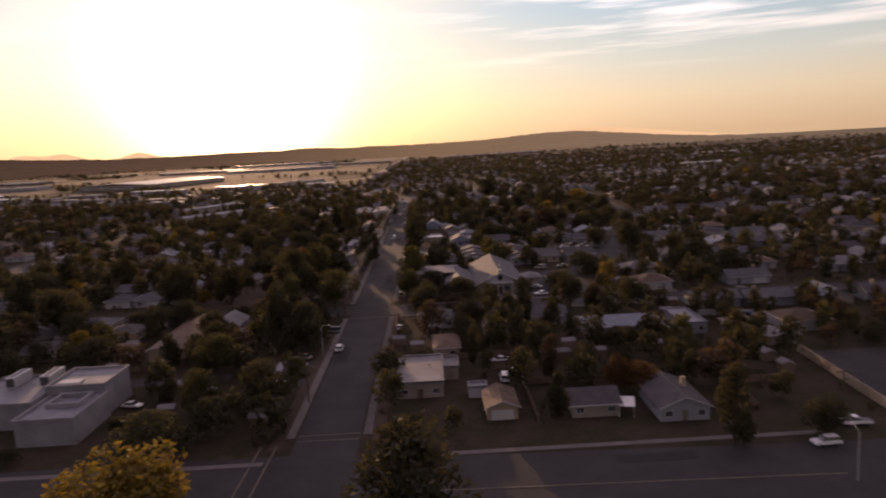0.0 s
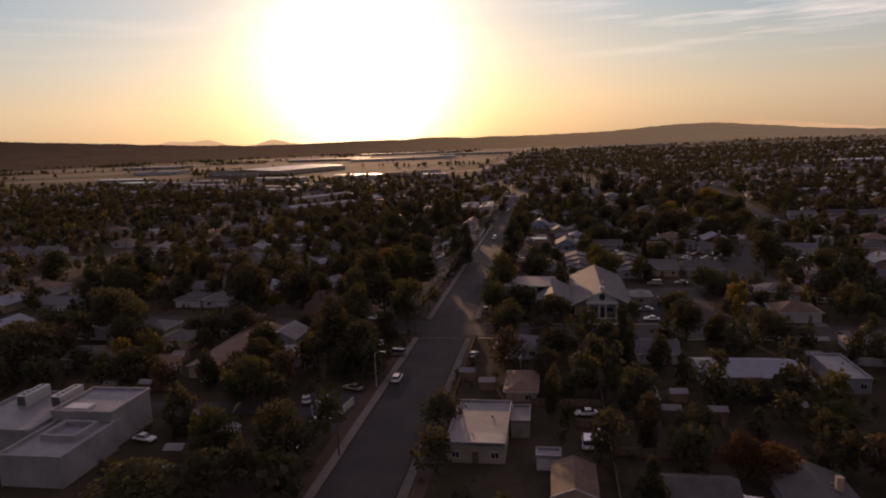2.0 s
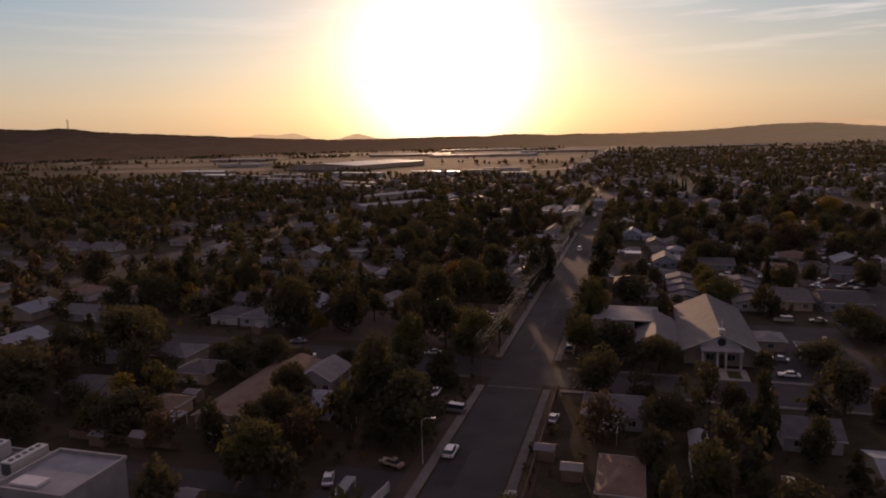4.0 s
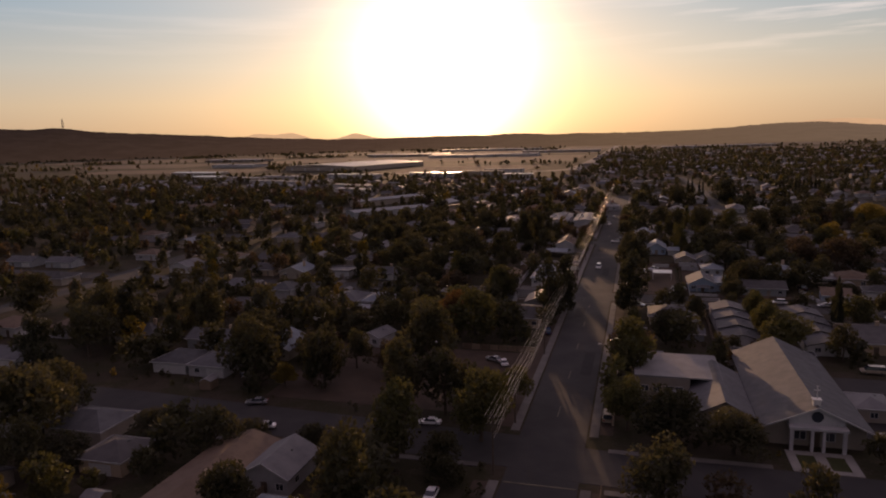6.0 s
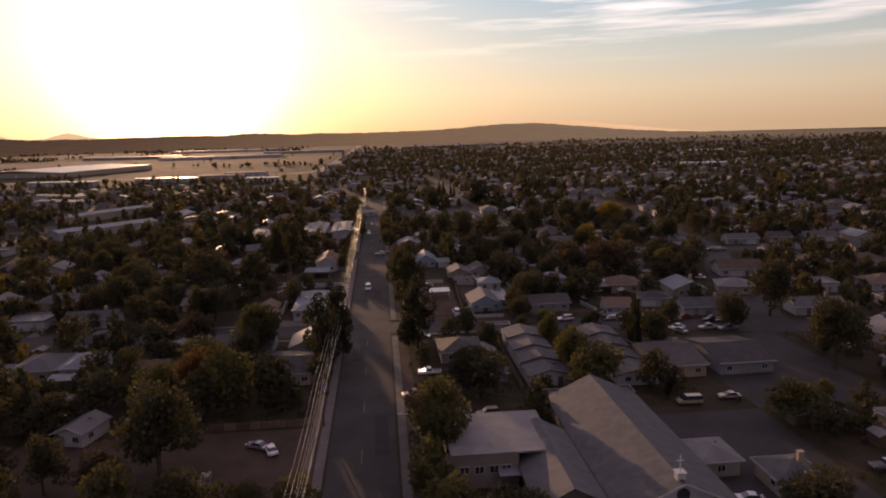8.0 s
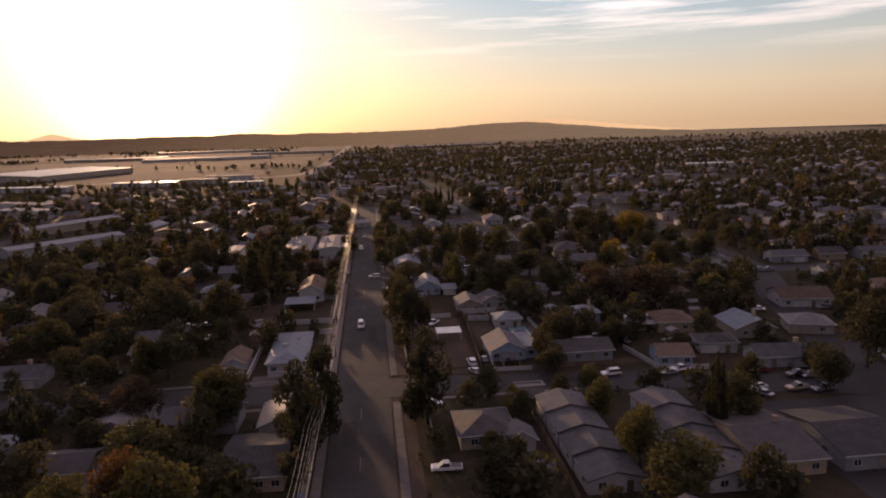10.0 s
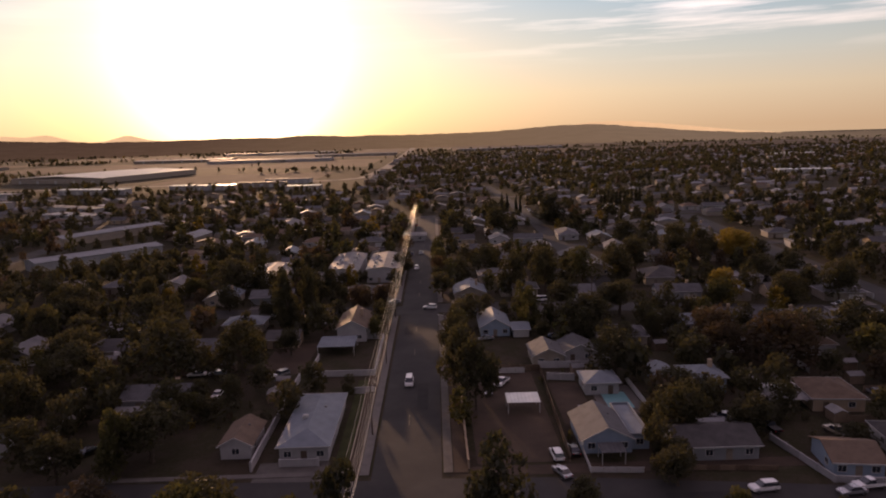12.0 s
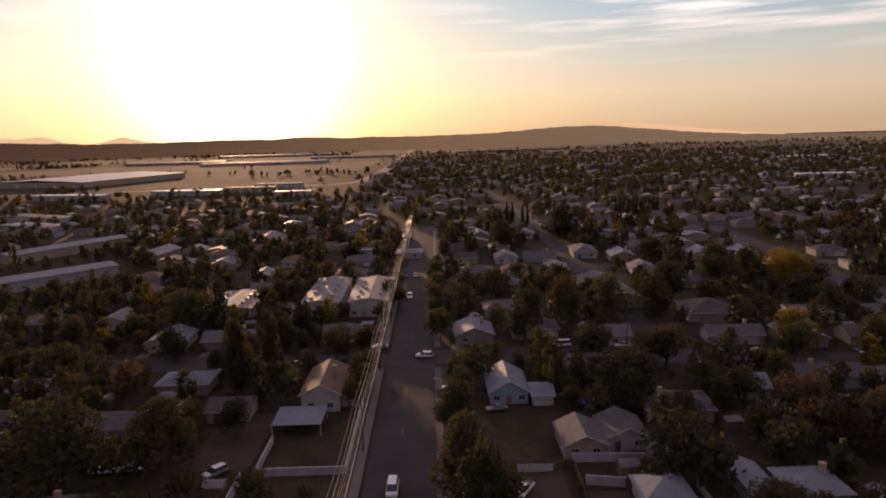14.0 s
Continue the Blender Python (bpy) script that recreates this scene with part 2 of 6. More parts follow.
def tube(bm, places, radii, sides=8):
    rings = []
    for i, (p, r) in enumerate(zip(places, radii)):
        a = Vector(places[min(i + 1, len(places) - 1)]) - Vector(places[max(i - 1, 0)])
        q = a.to_track_quat("Z", "Y")
        rings.append([bm.verts.new(Vector(p) + q @ Vector((math.cos(k * math.tau / sides) * r, math.sin(k * math.tau / sides) * r, 0))) for k in range(sides)])
    for a, b in zip(rings, rings[1:]):
        for k in range(sides):
            bm.faces.new((a[k], a[(k + 1) % sides], b[(k + 1) % sides], b[k]))
    bm.faces.new(rings[0][::-1])
    bm.faces.new(rings[-1])
    return bm


def mesh_of(name, bm):
    me = bpy.data.meshes.new(name)
    bm.to_mesh(me)
    bm.free()
    return me


def thing(name, x, y, z=0.0, turn=0.0):
    ob = new(name)
    ob.empty_display_size = 0.3
    ob.matrix_basis = pose(x, y, z, 0, 0, turn)
    return ob


# ---- the ground and the streets ----
def ribbon(name, points, width, z, mat, label, thick=0.0, kind="structure", category=""):
    """A strip along a line of plan points, with thickness."""
    pts = [Vector((x, y, 0)) for x, y in points]
    left, right = [], []
    for i, p in enumerate(pts):
        d = (pts[min(i + 1, len(pts) - 1)] - pts[max(i - 1, 0)]).normalized()
        n = Vector((-d.y, d.x, 0)) * width / 2
        left.append(p + n)
        right.append(p - n)
    bm = bmesh.new()
    up = Vector((0, 0, z))
    lo = Vector((0, 0, z - max(thick, 0.02)))
    for a, b, c, d in zip(left, left[1:], right[1:], right):
        bm.faces.new([bm.verts.new(v + up) for v in (d, c, b, a)])
        bm.faces.new([bm.verts.new(v) for v in (a + up, b + up, b + lo, a + lo)])
        bm.faces.new([bm.verts.new(v) for v in (c + up, d + up, d + lo, c + lo)])
    ob = new(name, mesh_of(name, bm))
    ob.data.materials.append(mat)
    return tagged(ob, label, category or name.split("_")[0], kind=kind)


bm = bmesh.new()
bmesh.ops.create_grid(bm, x_segments=24, y_segments=24, size=5200)
ground = new("ground", mesh_of("ground", bm))
ground.data.materials.append(M["ground"])
tagged(ground, "dry earth and sparse grass under the town", "ground", kind="structure")

MAIN_X = -29.5
STREETS = [  # plan line, width
    ([(MAIN_X, -150), (MAIN_X, 300), (MAIN_X + 0.6, 500), (MAIN_X + 1, 735)], 12.6),
    ([(-700, 82), (-36, 82), (-23, 79), (60, 75), (700, 60)], 27.0),
    ([(-600, 219), (-126, 214), (-36, 209), (-23, 206), (0, 205), (60, 204.5), (600, 198)], 13.0),
    ([(-600, 345), (-90, 337), (-36, 335), (-23, 335), (0, 334), (47, 328), (84, 317), (300, 300), (600, 285)], 12.0),
    ([(-600, 470), (-95, 461), (-36, 459), (-23, 461), (15, 462), (57, 452), (130, 440), (600, 400)], 12.0),
    ([(-600, 600), (-36, 588), (-23, 588), (130, 578), (600, 540)], 11.0),
    ([(-600, 735), (-36, 720), (-23, 720), (600, 690)], 11.0),
    ([(-600, 880), (600, 850)], 11.0),
    ([(42, 470), (43, 600), (44, 740), (36, 1000)], 9.0),
    ([(88, 317), (110, 392), (131, 440), (138, 530), (150, 700)], 12.0),
    ([(-232, 95), (-236, 345), (-250, 720)], 11.0),
]
for i, (pts, width) in enumerate(STREETS):
    ribbon("road", pts, width, 0.032 + 0.004 * i, M["asphalt"], "worn grey asphalt street between houses", 0.04, category="road")
# wider carriageway with fresh patches
for x, y, a, b in ((-27, 62, 3, 9), (-33, 150, 3, 14), (-26, 252, 2.6, 18), (-32, 305, 2.8, 12), (-27, 372, 2.5, 16), (-32, 430, 2.6, 10), (30, 85, 14, 3), (20, 331, 12, 2.6)):
    ribbon("road_patch", [(x, y), (x, y + b)], a, 0.082, M["patch"], "dark patch of newer asphalt on the street", category="road")


# kerbed pavements along the main street, broken by the cross streets
for y0, y1 in ((-40, 62), (103, 197), (217.5, 326), (343, 452), (469, 580), (596, 712)):
    for x in (MAIN_X - 7.6, MAIN_X + 7.6):
        ribbon("pavement", [(x, y0), (x, y1)], 1.7, 0.14, M["concrete"], "pale concrete pavement with a kerb along the street", 0.14, category="pavement")
for y, xs in ((92.5, ((-20, 62), (-120, -40))), (197, ((-19, 60),)), (202, ((-100, -41),)), (212.2, ((-19, 8.5), (25.5, 60))), (344, ((-90, -40),)), (326.5, ((-90, -40), (-19, 20)))):
    for x0, x1 in xs:
        ribbon("pavement", [(x0, y), (x1, y)], 1.5, 0.13, M["concrete"], "pale concrete pavement with a kerb along the street", 0.13, category="pavement")
# bare earth verges behind the pavements
for y0, y1 in ((98, 196.5), (219, 325), (343, 452), (469, 580), (596, 712)):
    for x in (MAIN_X - 9.75, MAIN_X + 9.85):
        ribbon("verge", [(x, y0), (x, y1)], 2.5, 0.06, M["lot"], "dusty bare verge along the street", 0.06, category="verge")
# painted centre dashes and crossing lines
for i in range(20):
    y = 226 + i * 23
    if not any(abs(y - c) < 12 for c in (90, 211, 335, 460)):
        ribbon("road_line", [(MAIN_X - 0.2, y), (MAIN_X - 0.2, y + 5.5)], 0.17, 0.088, M["paint_line"], "faded painted centre line on asphalt", category="road line")
for y in (104, 101.4):
    ribbon("road_line", [(MAIN_X - 6, y), (MAIN_X + 6, y)], 0.3, 0.088, M["paint_line"], "faded painted crossing line on asphalt", category="road line")
for x in (-42.5, -39.5, 4):
    ribbon("road_line", [(x, 76), (x + 0.4, 100)] if x < 0 else [(-16, 79.5), (58, 77)], 0.3, 0.088, M["paint_line"], "faded painted lane line on asphalt", category="road line")
ribbon("road_line", [(MAIN_X - 6, 197), (MAIN_X + 6, 197)], 0.35, 0.088, M["paint_line"], "faded painted stop line on asphalt", category="road line")

# open lots and yards
LOTS = [
    (-96, 224, -38, 266, "lot", "bare dirt lot beside the street"),
    (-53, 133, -38.4, 153, "asphalt", "worn asphalt car park beside the street"),
    (27.2, 213, 52, 262, "asphalt", "asphalt car park beside the church"),
    (52, 262, 84, 312, "asphalt", "wide dark asphalt yard behind the houses"),
    (83, 98, 130, 138, "asphalt", "flat asphalt yard inside a long wall"),
    (-120, 78, -38, 84, "concrete", "concrete apron along the street"),
    (-122, 140, -60, 146, "asphalt", "asphalt drive beside the white hall"),
    (-55.4, 395.6, -39.9, 423, "ground", "bare dry yard inside a white wall"),
    (-43, 345, -38, 392, "lawn", "narrow lawn beside the street"),
    (-57, 341, -44, 349, "concrete", "concrete forecourt of a house"),
    (-16.5, 346, 0, 394, "lot", "bare dirt yard behind a fence"),
    (2.8, 362, 10, 386, "lot", "bare dirt yard behind a fence"),
    (-18, 341.5, 60, 345, "lot", "dusty verge along the street"),
    (12, 366, 21.5, 383, "concrete", "concrete pool surround"),
    (-70, 398, -58, 424, "lot", "bare dirt yard behind a fence"),
]
for x0, y0, x1, y1, mat, label in LOTS:
    ob = new("yard", mesh_of("yard", boxes((x0, y0, -0.05, x1, y1, 0.03))))
    ob.data.materials.append(M[mat])
    tagged(ob, label, "yard", kind="structure")


# ---- houses ----
TAKEN = []  # plan rectangles that trees and filling houses keep clear of


def claim(x, y, w, d, turn=0.0):
    r = abs(math.sin(radians(turn)))
    hx, hy = w / 2 + r * d / 2, d / 2 + r * w / 2
    TAKEN.append((x - hx, y - hy, x + hx, y + hy))


def is_free(x, y, margin):
    return not any(a - margin < x < c + margin and b - margin < y < d + margin for a, b, c, d in TAKEN)


def street_gap(x, y):
    """Metres from a plan point to the nearest street's edge."""
    best = 1e9
    p = Vector((x, y))
    for pts, width in STREETS:
        for a, b in zip(pts, pts[1:]):
            a, b = Vector(a), Vector(b)
            t = max(0.0, min(1.0, (p - a).dot(b - a) / (b - a).length_squared))
            best = min(best, (p - a.lerp(b, t)).length - width / 2)
    return best


WIN_FRAME = mesh_of("window", boxes((-0.75, -0.07, 0, -0.66, 0.03, 1.2), (0.66, -0.07, 0, 0.75, 0.03, 1.2), (-0.66, -0.07, 1.11, 0.66, 0.03, 1.2), (-0.7, -0.12, -0.06, 0.7, 0.03, 0.0), (-0.04, -0.05, 0.0, 0.04, 0.02, 1.11)))
WIN_PANE = mesh_of("pane", boxes((-0.66, -0.025, 0.0, 0.66, 0.02, 1.11)))
DOOR_LEAF = mesh_of("door", boxes((-0.5, -0.06, 0.02, 0.5, 0.03, 2.08), (-0.58, -0.04, 0.0, -0.5, 0.03, 2.15), (0.5, -0.04, 0.0, 0.58, 0.03, 2.15), (-0.58, -0.04, 2.08, 0.58, 0.03, 2.15)))
GARAGE = mesh_of("garage_door", boxes(*[(-2.3, -0.05, 0.03 + 0.53 * i, 2.3, 0.03, 0.53 + 0.53 * i) for i in range(4)]))
VENT = mesh_of("roof_vent", boxes((-0.14, -0.14, -0.3, 0.14, 0.14, 0.35), (-0.22, -0.22, 0.35, 0.22, 0.22, 0.45)))
CHIMNEY = mesh_of("chimney", boxes((-0.45, -0.35, -1.2, 0.45, 0.35, 0.8), (-0.52, -0.42, 0.8, 0.52, 0.42, 0.95)))
COOLER = mesh_of("air_cooler", boxes((-0.55, -0.55, -0.2, 0.55, 0.55, 0.75, 0.05), (-0.4, -0.4, 0.75, 0.4, 0.4, 0.85)))


def roof_mesh(w, d, h, style, rise, over=0.55, thick=0.16):
    """Gable (ridge along x or y), hip or mono roof over a plan of w by d with eaves at h."""
    x, y = w / 2 + over, d / 2 + over
    drop = rise * over / max(0.1, (w if style == "gable_y" else d) / 2)
    z0, z1 = h - drop, h + rise
    rows = []
    if style == "gable_y":
        for o, flip in ((0.0, False), (thick, True)):
            rows += [[(-x, -y, z0 + o), (0, -y, z1 + o), (0, y, z1 + o), (-x, y, z0 + o)], [(x, -y, z0 + o), (x, y, z0 + o), (0, y, z1 + o), (0, -y, z1 + o)]]
        for s in (-y, y):
            rows += [[(-x, s, z0), (0, s, z1), (0, s, z1 + thick), (-x, s, z0 + thick)], [(0, s, z1), (x, s, z0), (x, s, z0 + thick), (0, s, z1 + thick)]]
        for s in (-x, x):
            rows.append([(s, -y, z0), (s, y, z0), (s, y, z0 + thick), (s, -y, z0 + thick)])
    elif style == "gable_x":
        for o in (0.0, thick):
            rows += [[(-x, -y, z0 + o), (x, -y, z0 + o), (x, 0, z1 + o), (-x, 0, z1 + o)], [(-x, y, z0 + o), (-x, 0, z1 + o), (x, 0, z1 + o), (x, y, z0 + o)]]
        for s in (-x, x):
            rows += [[(s, -y, z0), (s, 0, z1), (s, 0, z1 + thick), (s, -y, z0 + thick)], [(s, 0, z1), (s, y, z0), (s, y, z0 + thick), (s, 0, z1 + thick)]]
        for s in (-y, y):
            rows.append([(-x, s, z0), (x, s, z0), (x, s, z0 + thick), (-x, s, z0 + thick)])
    elif style == "hip":
        m = min(x, y)
        rx, ry = x - m + 0.01, y - m + 0.01
        zt = z1 + thick
        zb = h + thick - 0.1
        A, B, C, D = (-x, -y, zb), (x, -y, zb), (x, y, zb), (-x, y, zb)
        if x >= y:
            R, S = (-rx, 0, zt), (rx, 0, zt)
            rows += [[A, B, S, R], [C, D, R, S], [D, A, R], [B, C, S]]
        else:
            R, S = (0, -ry, zt), (0, ry, zt)
            rows += [[A, B, R], [B, C, S, R], [C, D, S], [D, A, R, S]]
        E = [(p[0], p[1], zb - thick) for p in (A, B, C, D)]
        rows += [[E[3], E[2], E[1], E[0]]]
        for i in range(4):
            p, q = (A, B, C, D)[i], (A, B, C, D)[(i + 1) % 4]
            rows.append([E[i], E[(i + 1) % 4], q, p])
    else:  # flat with a low parapet
        rings = [(w / 2, d / 2, h), (w / 2 + 0.15, d / 2 + 0.15, h - 0.1), (w / 2 + 0.15, d / 2 + 0.15, h + 0.5), (w / 2 - 0.15, d / 2 - 0.15, h + 0.5), (w / 2 - 0.15, d / 2 - 0.15, h + 0.12)]
        for (a, b, c), (e, f, g) in zip(rings, rings[1:]):
            p = [(-a, -b, c), (a, -b, c), (a, b, c), (-a, b, c)]
            q = [(-e, -f, g), (e, -f, g), (e, f, g), (-e, f, g)]
            rows += [[p[k], p[(k + 1) % 4], q[(k + 1) % 4], q[k]] for k in range(4)]
        a, b, c = rings[-1]
        rows.append([(-a, -b, c), (a, -b, c), (a, b, c), (-a, b, c)])
    return solid(rows)


def wall_mesh(w, d, h, style, rise):
    bm = bmesh.new()
    x, y = w / 2, d / 2
    rows = [[(-x, -y, 0), (-x, -y, h), (-x, y, h), (-x, y, 0)], [(x, -y, 0), (x, y, 0), (x, y, h), (x, -y, h)],
            [(-x, -y, 0), (x, -y, 0), (x, -y, h), (-x, -y, h)], [(-x, y, 0), (-x, y, h), (x, y, h), (x, y, 0)]]
    if style == "gable_y":
        rows += [[(-x, s, h), (x, s, h), (0, s, h + rise)] for s in (-y, y)]
    if style == "gable_x":
        rows += [[(s, -y, h), (s, y, h), (s, 0, h + rise)] for s in (-x, x)]
    bm.free()
    return solid(rows)


def fascia_mesh(w, d, h, style, rise, over=0.55, thick=0.16):
    x, y = w / 2 + over, d / 2 + over
    if style in ("hip", "flat"):
        z = h - 0.02 if style == "hip" else h + 0.5
        o = 0.03 if style == "hip" else -0.42
        t = 0.2 if style == "hip" else 0.07
        rows = []
        X, Y = x + o, y + o
        for (a, b, c), (e, f, g) in zip([(X, Y, z - 0.03), (X, Y, z + t), (X - 0.03, Y - 0.03, z + t), (X - 0.03, Y - 0.03, z - 0.03)], [(X, Y, z + t), (X - 0.03, Y - 0.03, z + t), (X - 0.03, Y - 0.03, z - 0.03), (X, Y, z - 0.03)]):
            p = [(-a, -b, c), (a, -b, c), (a, b, c), (-a, b, c)]
            q = [(-e, -f, g), (e, -f, g), (e, f, g), (-e, f, g)]
            rows += [[p[k], p[(k + 1) % 4], q[(k + 1) % 4], q[k]] for k in range(4)]
        return solid(rows)
    if style == "gable_x":  # board under the front eave
        z0 = h - rise * over / (d / 2)
        return boxes((-x - 0.02, -y - 0.06, z0 - 0.05, x + 0.02, -y - 0.004, z0 + thick + 0.02))
    z0, z1 = h - rise * over / (w / 2), h + rise
    a, b = -y - 0.004, -y - 0.06
    ring = [(-x - 0.03, z0 - 0.05), (0, z1 - 0.03), (x + 0.03, z0 - 0.05), (x + 0.03, z0 + thick + 0.03), (0, z1 + thick + 0.03), (-x - 0.03, z0 + thick + 0.03)]
    rows = []
    for f in ((0, 1, 4, 5), (1, 2, 3, 4)):
        rows += [[(ring[i][0], a, ring[i][1]) for i in f], [(ring[i][0], b, ring[i][1]) for i in f]]
    rows += [[(ring[i][0], a, ring[i][1]), (ring[(i + 1) % 6][0], a, ring[(i + 1) % 6][1]), (ring[(i + 1) % 6][0], b, ring[(i + 1) % 6][1]), (ring[i][0], b, ring[i][1])] for i in range(6)]
    return solid(rows)


WALL_WORD = {"wall_white": "white stucco", "wall_cream": "cream stucco", "wall_tan": "tan stucco", "wall_grey": "grey sided", "wall_blue": "blue-grey sided"}
ROOF_WORD = {"roof_grey": "grey shingle roof", "roof_dark": "dark shingle roof", "roof_brown": "brown shingle roof", "roof_pale": "pale roof", "roof_blue": "bluish grey roof",
             "roof_white": "white coated roof", "metal_sheet": "bright metal roof"}
STYLE_WORD = {"gable_x": "gabled", "gable_y": "gabled", "hip": "hipped", "flat": "flat"}


def window_at(parent, x, y, z, turn, size=1.0):
    m = pose(x, y, z, 0, 0, turn) @ Matrix.Diagonal((size, 1, size, 1))
    f = share("window", WIN_FRAME, M["trim"], parent, at=m)
    share("pane", WIN_PANE, M["glass"], f, "dark window glass")


def house(x, y, w, d, h=2.9, style="hip", roof="roof_grey", wall="wall_cream", turn=0.0, rise=None, extras="v", front="dw", name="house", label="", windows=True, over=0.55, keep=True, fascia="trim"):
    """One building. front: what the south face has (d door, w window, g garage); extras: v vents, c chimney, a cooler."""
    if keep:
        claim(x, y, w, d, turn)
    if rise is None:
        rise = 0.2 * min(w, d) if style != "flat" else 0.0
    root = thing(name, x, y, 0, turn)
    part("wall", wall_mesh(w, d, h, style, rise), M[wall], root)
    part("roof", roof_mesh(w, d, h, style, rise, over), M[roof], root)
    part("fascia", fascia_mesh(w, d, h, style, rise, over), M[fascia], root, "white painted fascia board" if fascia == "trim" else "dark fascia board")
    n = len(front)
    for i, c in enumerate(front):
        u = -w / 2 + w * (i + 0.5) / n
        if c == "d":
            share("door", DOOR_LEAF, M["door"], root, at=pose(u, -d / 2, 0))
        elif c == "g":
            share("garage_door", GARAGE, M["trim"], root, "white panelled garage door", pose(u, -d / 2, 0))
        elif c == "w":
            window_at(root, u, -d / 2, 1.0, 0)
    if windows:
        window_at(root, w / 2, -d * 0.2, 1.0, 90)
        window_at(root, -w / 2, -d * 0.2, 1.0, -90)
    zr = h + rise * 0.55
    if "v" in extras:
        share("roof_vent", VENT, M["dark_metal"], root, at=pose(w * 0.2, d * 0.12, zr))
    if "a" in extras:
        share("air_cooler", COOLER, M["unit"], root, "white box air cooler", pose(-w * 0.15, -d * 0.1, h + rise * 0.75))
    if "c" in extras:
        share("chimney", CHIMNEY, M["wall_tan"], root, at=pose(w * 0.25, 0.5, h + rise * 0.9 + 0.5))
    kind = "house" if name == "house" else name.replace("_", " ")
    return tagged(root, label or f"{WALL_WORD[wall]} {kind} with a {STYLE_WORD[style]} {ROOF_WORD[roof]}", kind)


def open_roof(x, y, w, d, h, roof, turn=0.0, name="carport", label="open carport with a pale sheet roof", slope=0.25):
    """A sheet roof on posts, with ribs."""
    claim(x, y, w, d, turn)
    root = thing(name, x, y, 0, turn)
    n = int(w / 0.4)
    wave = [(-w / 2 + w * i / n, h + 0.05 * (i % 2)) for i in range(n + 1)]
    rows = []
    for (a, za), (b, zb) in zip(wave, wave[1:]):
        for o in (0.0, 0.05):
            rows.append([(a, -d / 2, za + o), (b, -d / 2, zb + o), (b, d / 2, zb + o), (a, d / 2, za + o)])
        for e in (-d / 2, d / 2):
            rows.append([(a, e, za), (b, e, zb), (b, e, zb + 0.05), (a, e, za + 0.05)])
    bm = solid(rows)
    for v in bm.verts:
        v.co.z += slope * v.co.y / d
    part("roof", bm, M[roof], root)
    for sx in (-1, 1):
        for sy in (-1, 1):
            part("post", boxes((sx * (w / 2 - 0.2) - 0.06, sy * (d / 2 - 0.2) - 0.06, 0, sx * (w / 2 - 0.2) + 0.06, sy * (d / 2 - 0.2) + 0.06, h + slope * sy * 0.45)), M["trim"], root)
    return tagged(root, label, name.replace("_", " "))


# houses along the first stretch, east of the main street
tar_house = house(-11.5, 131, 10.4, 19.5, 3.4, "flat", "roof_pale", "wall_cream", extras="v", front="wdw", label="cream house with a flat pale tar roof")
part("roof_patch", boxes((-1.2, -9.9, 3.45, 4.9, -5.3, 3.67)), M["roof_white"], tar_house, "white coated strip of roof")
house(-4.2, 136, 3.4, 7.6, 3.0, "flat", "roof_pale", "wall_cream", extras="", front="d", windows=False, name="annex", label="low cream annex with a flat pale roof")
house(-7, 184, 11, 10.6, 2.9, "hip", "roof_grey", "wall_white", front="wdw")
open_roof(-8, 174.5, 4.4, 5.4, 2.5, "roof_white", name="patio_cover", label="white patio cover on posts behind a house")
house(-4.8, 155, 6.4, 12.5, 2.8, "hip", "roof_brown", "wall_cream")
house(8.3, 172, 3.4, 5.6, 2.6, "gable_y", "roof_white", "wall_tan", extras="", front="d", windows=False, name="shed", label="small tan shed with a bright white gabled roof", over=0.25)
house(27.5, 181, 9.5, 9.5, 2.8, "gable_x", "roof_grey", "wall_white", front="wd")
house(44.5, 166, 20.4, 12.4, 3.0, "gable_x", "roof_blue", "wall_cream", rise=1.6, front="wwdw", label="long cream house with a bluish grey roof")
house(64.8, 167, 6.4, 16.8, 2.9, "flat", "roof_white", "wall_grey", front="dw", label="narrow grey building with a flat white roof")
house(21.6, 151.5, 3.6, 8.4, 2.5, "gable_y", "roof_pale", "wall_white", extras="", front="d", name="shed", label="low white shed with a pale gabled roof", over=0.2, windows=False)
house(5.3, 111.5, 6.2, 10, 2.8, "gable_y", "roof_brown", "wall_tan", front="g", name="garage", label="tan garage with a brown gabled roof")
house(1.2, 121, 4.0, 3.0, 2.3, "flat", "roof_white", "wall_white", extras="", front="", windows=False, name="shed", label="tiny white shed with a flat white roof")
house(24, 109.8, 9.6, 9, 2.8, "gable_x", "roof_dark", "wall_cream", front="wdw")
open_roof(30.5, 106.5, 3.2, 5.0, 2.4, "metal_sheet", -15, label="small carport with a tilted bright metal roof")
house(40.5, 108.5, 9.6, 15, 2.9, "gable_y", "roof_dark", "wall_grey", front="wdw", extras="vc")
house(77.5, 157, 8.6, 9.6, 2.9, "hip", "roof_brown", "wall_tan")
house(82, 147.5, 9, 6, 2.8, "gable_x", "roof_pale", "wall_cream")
house(147, 234, 10, 12, 3, "gable_x", "roof_pale", "wall_white", front="wdw")
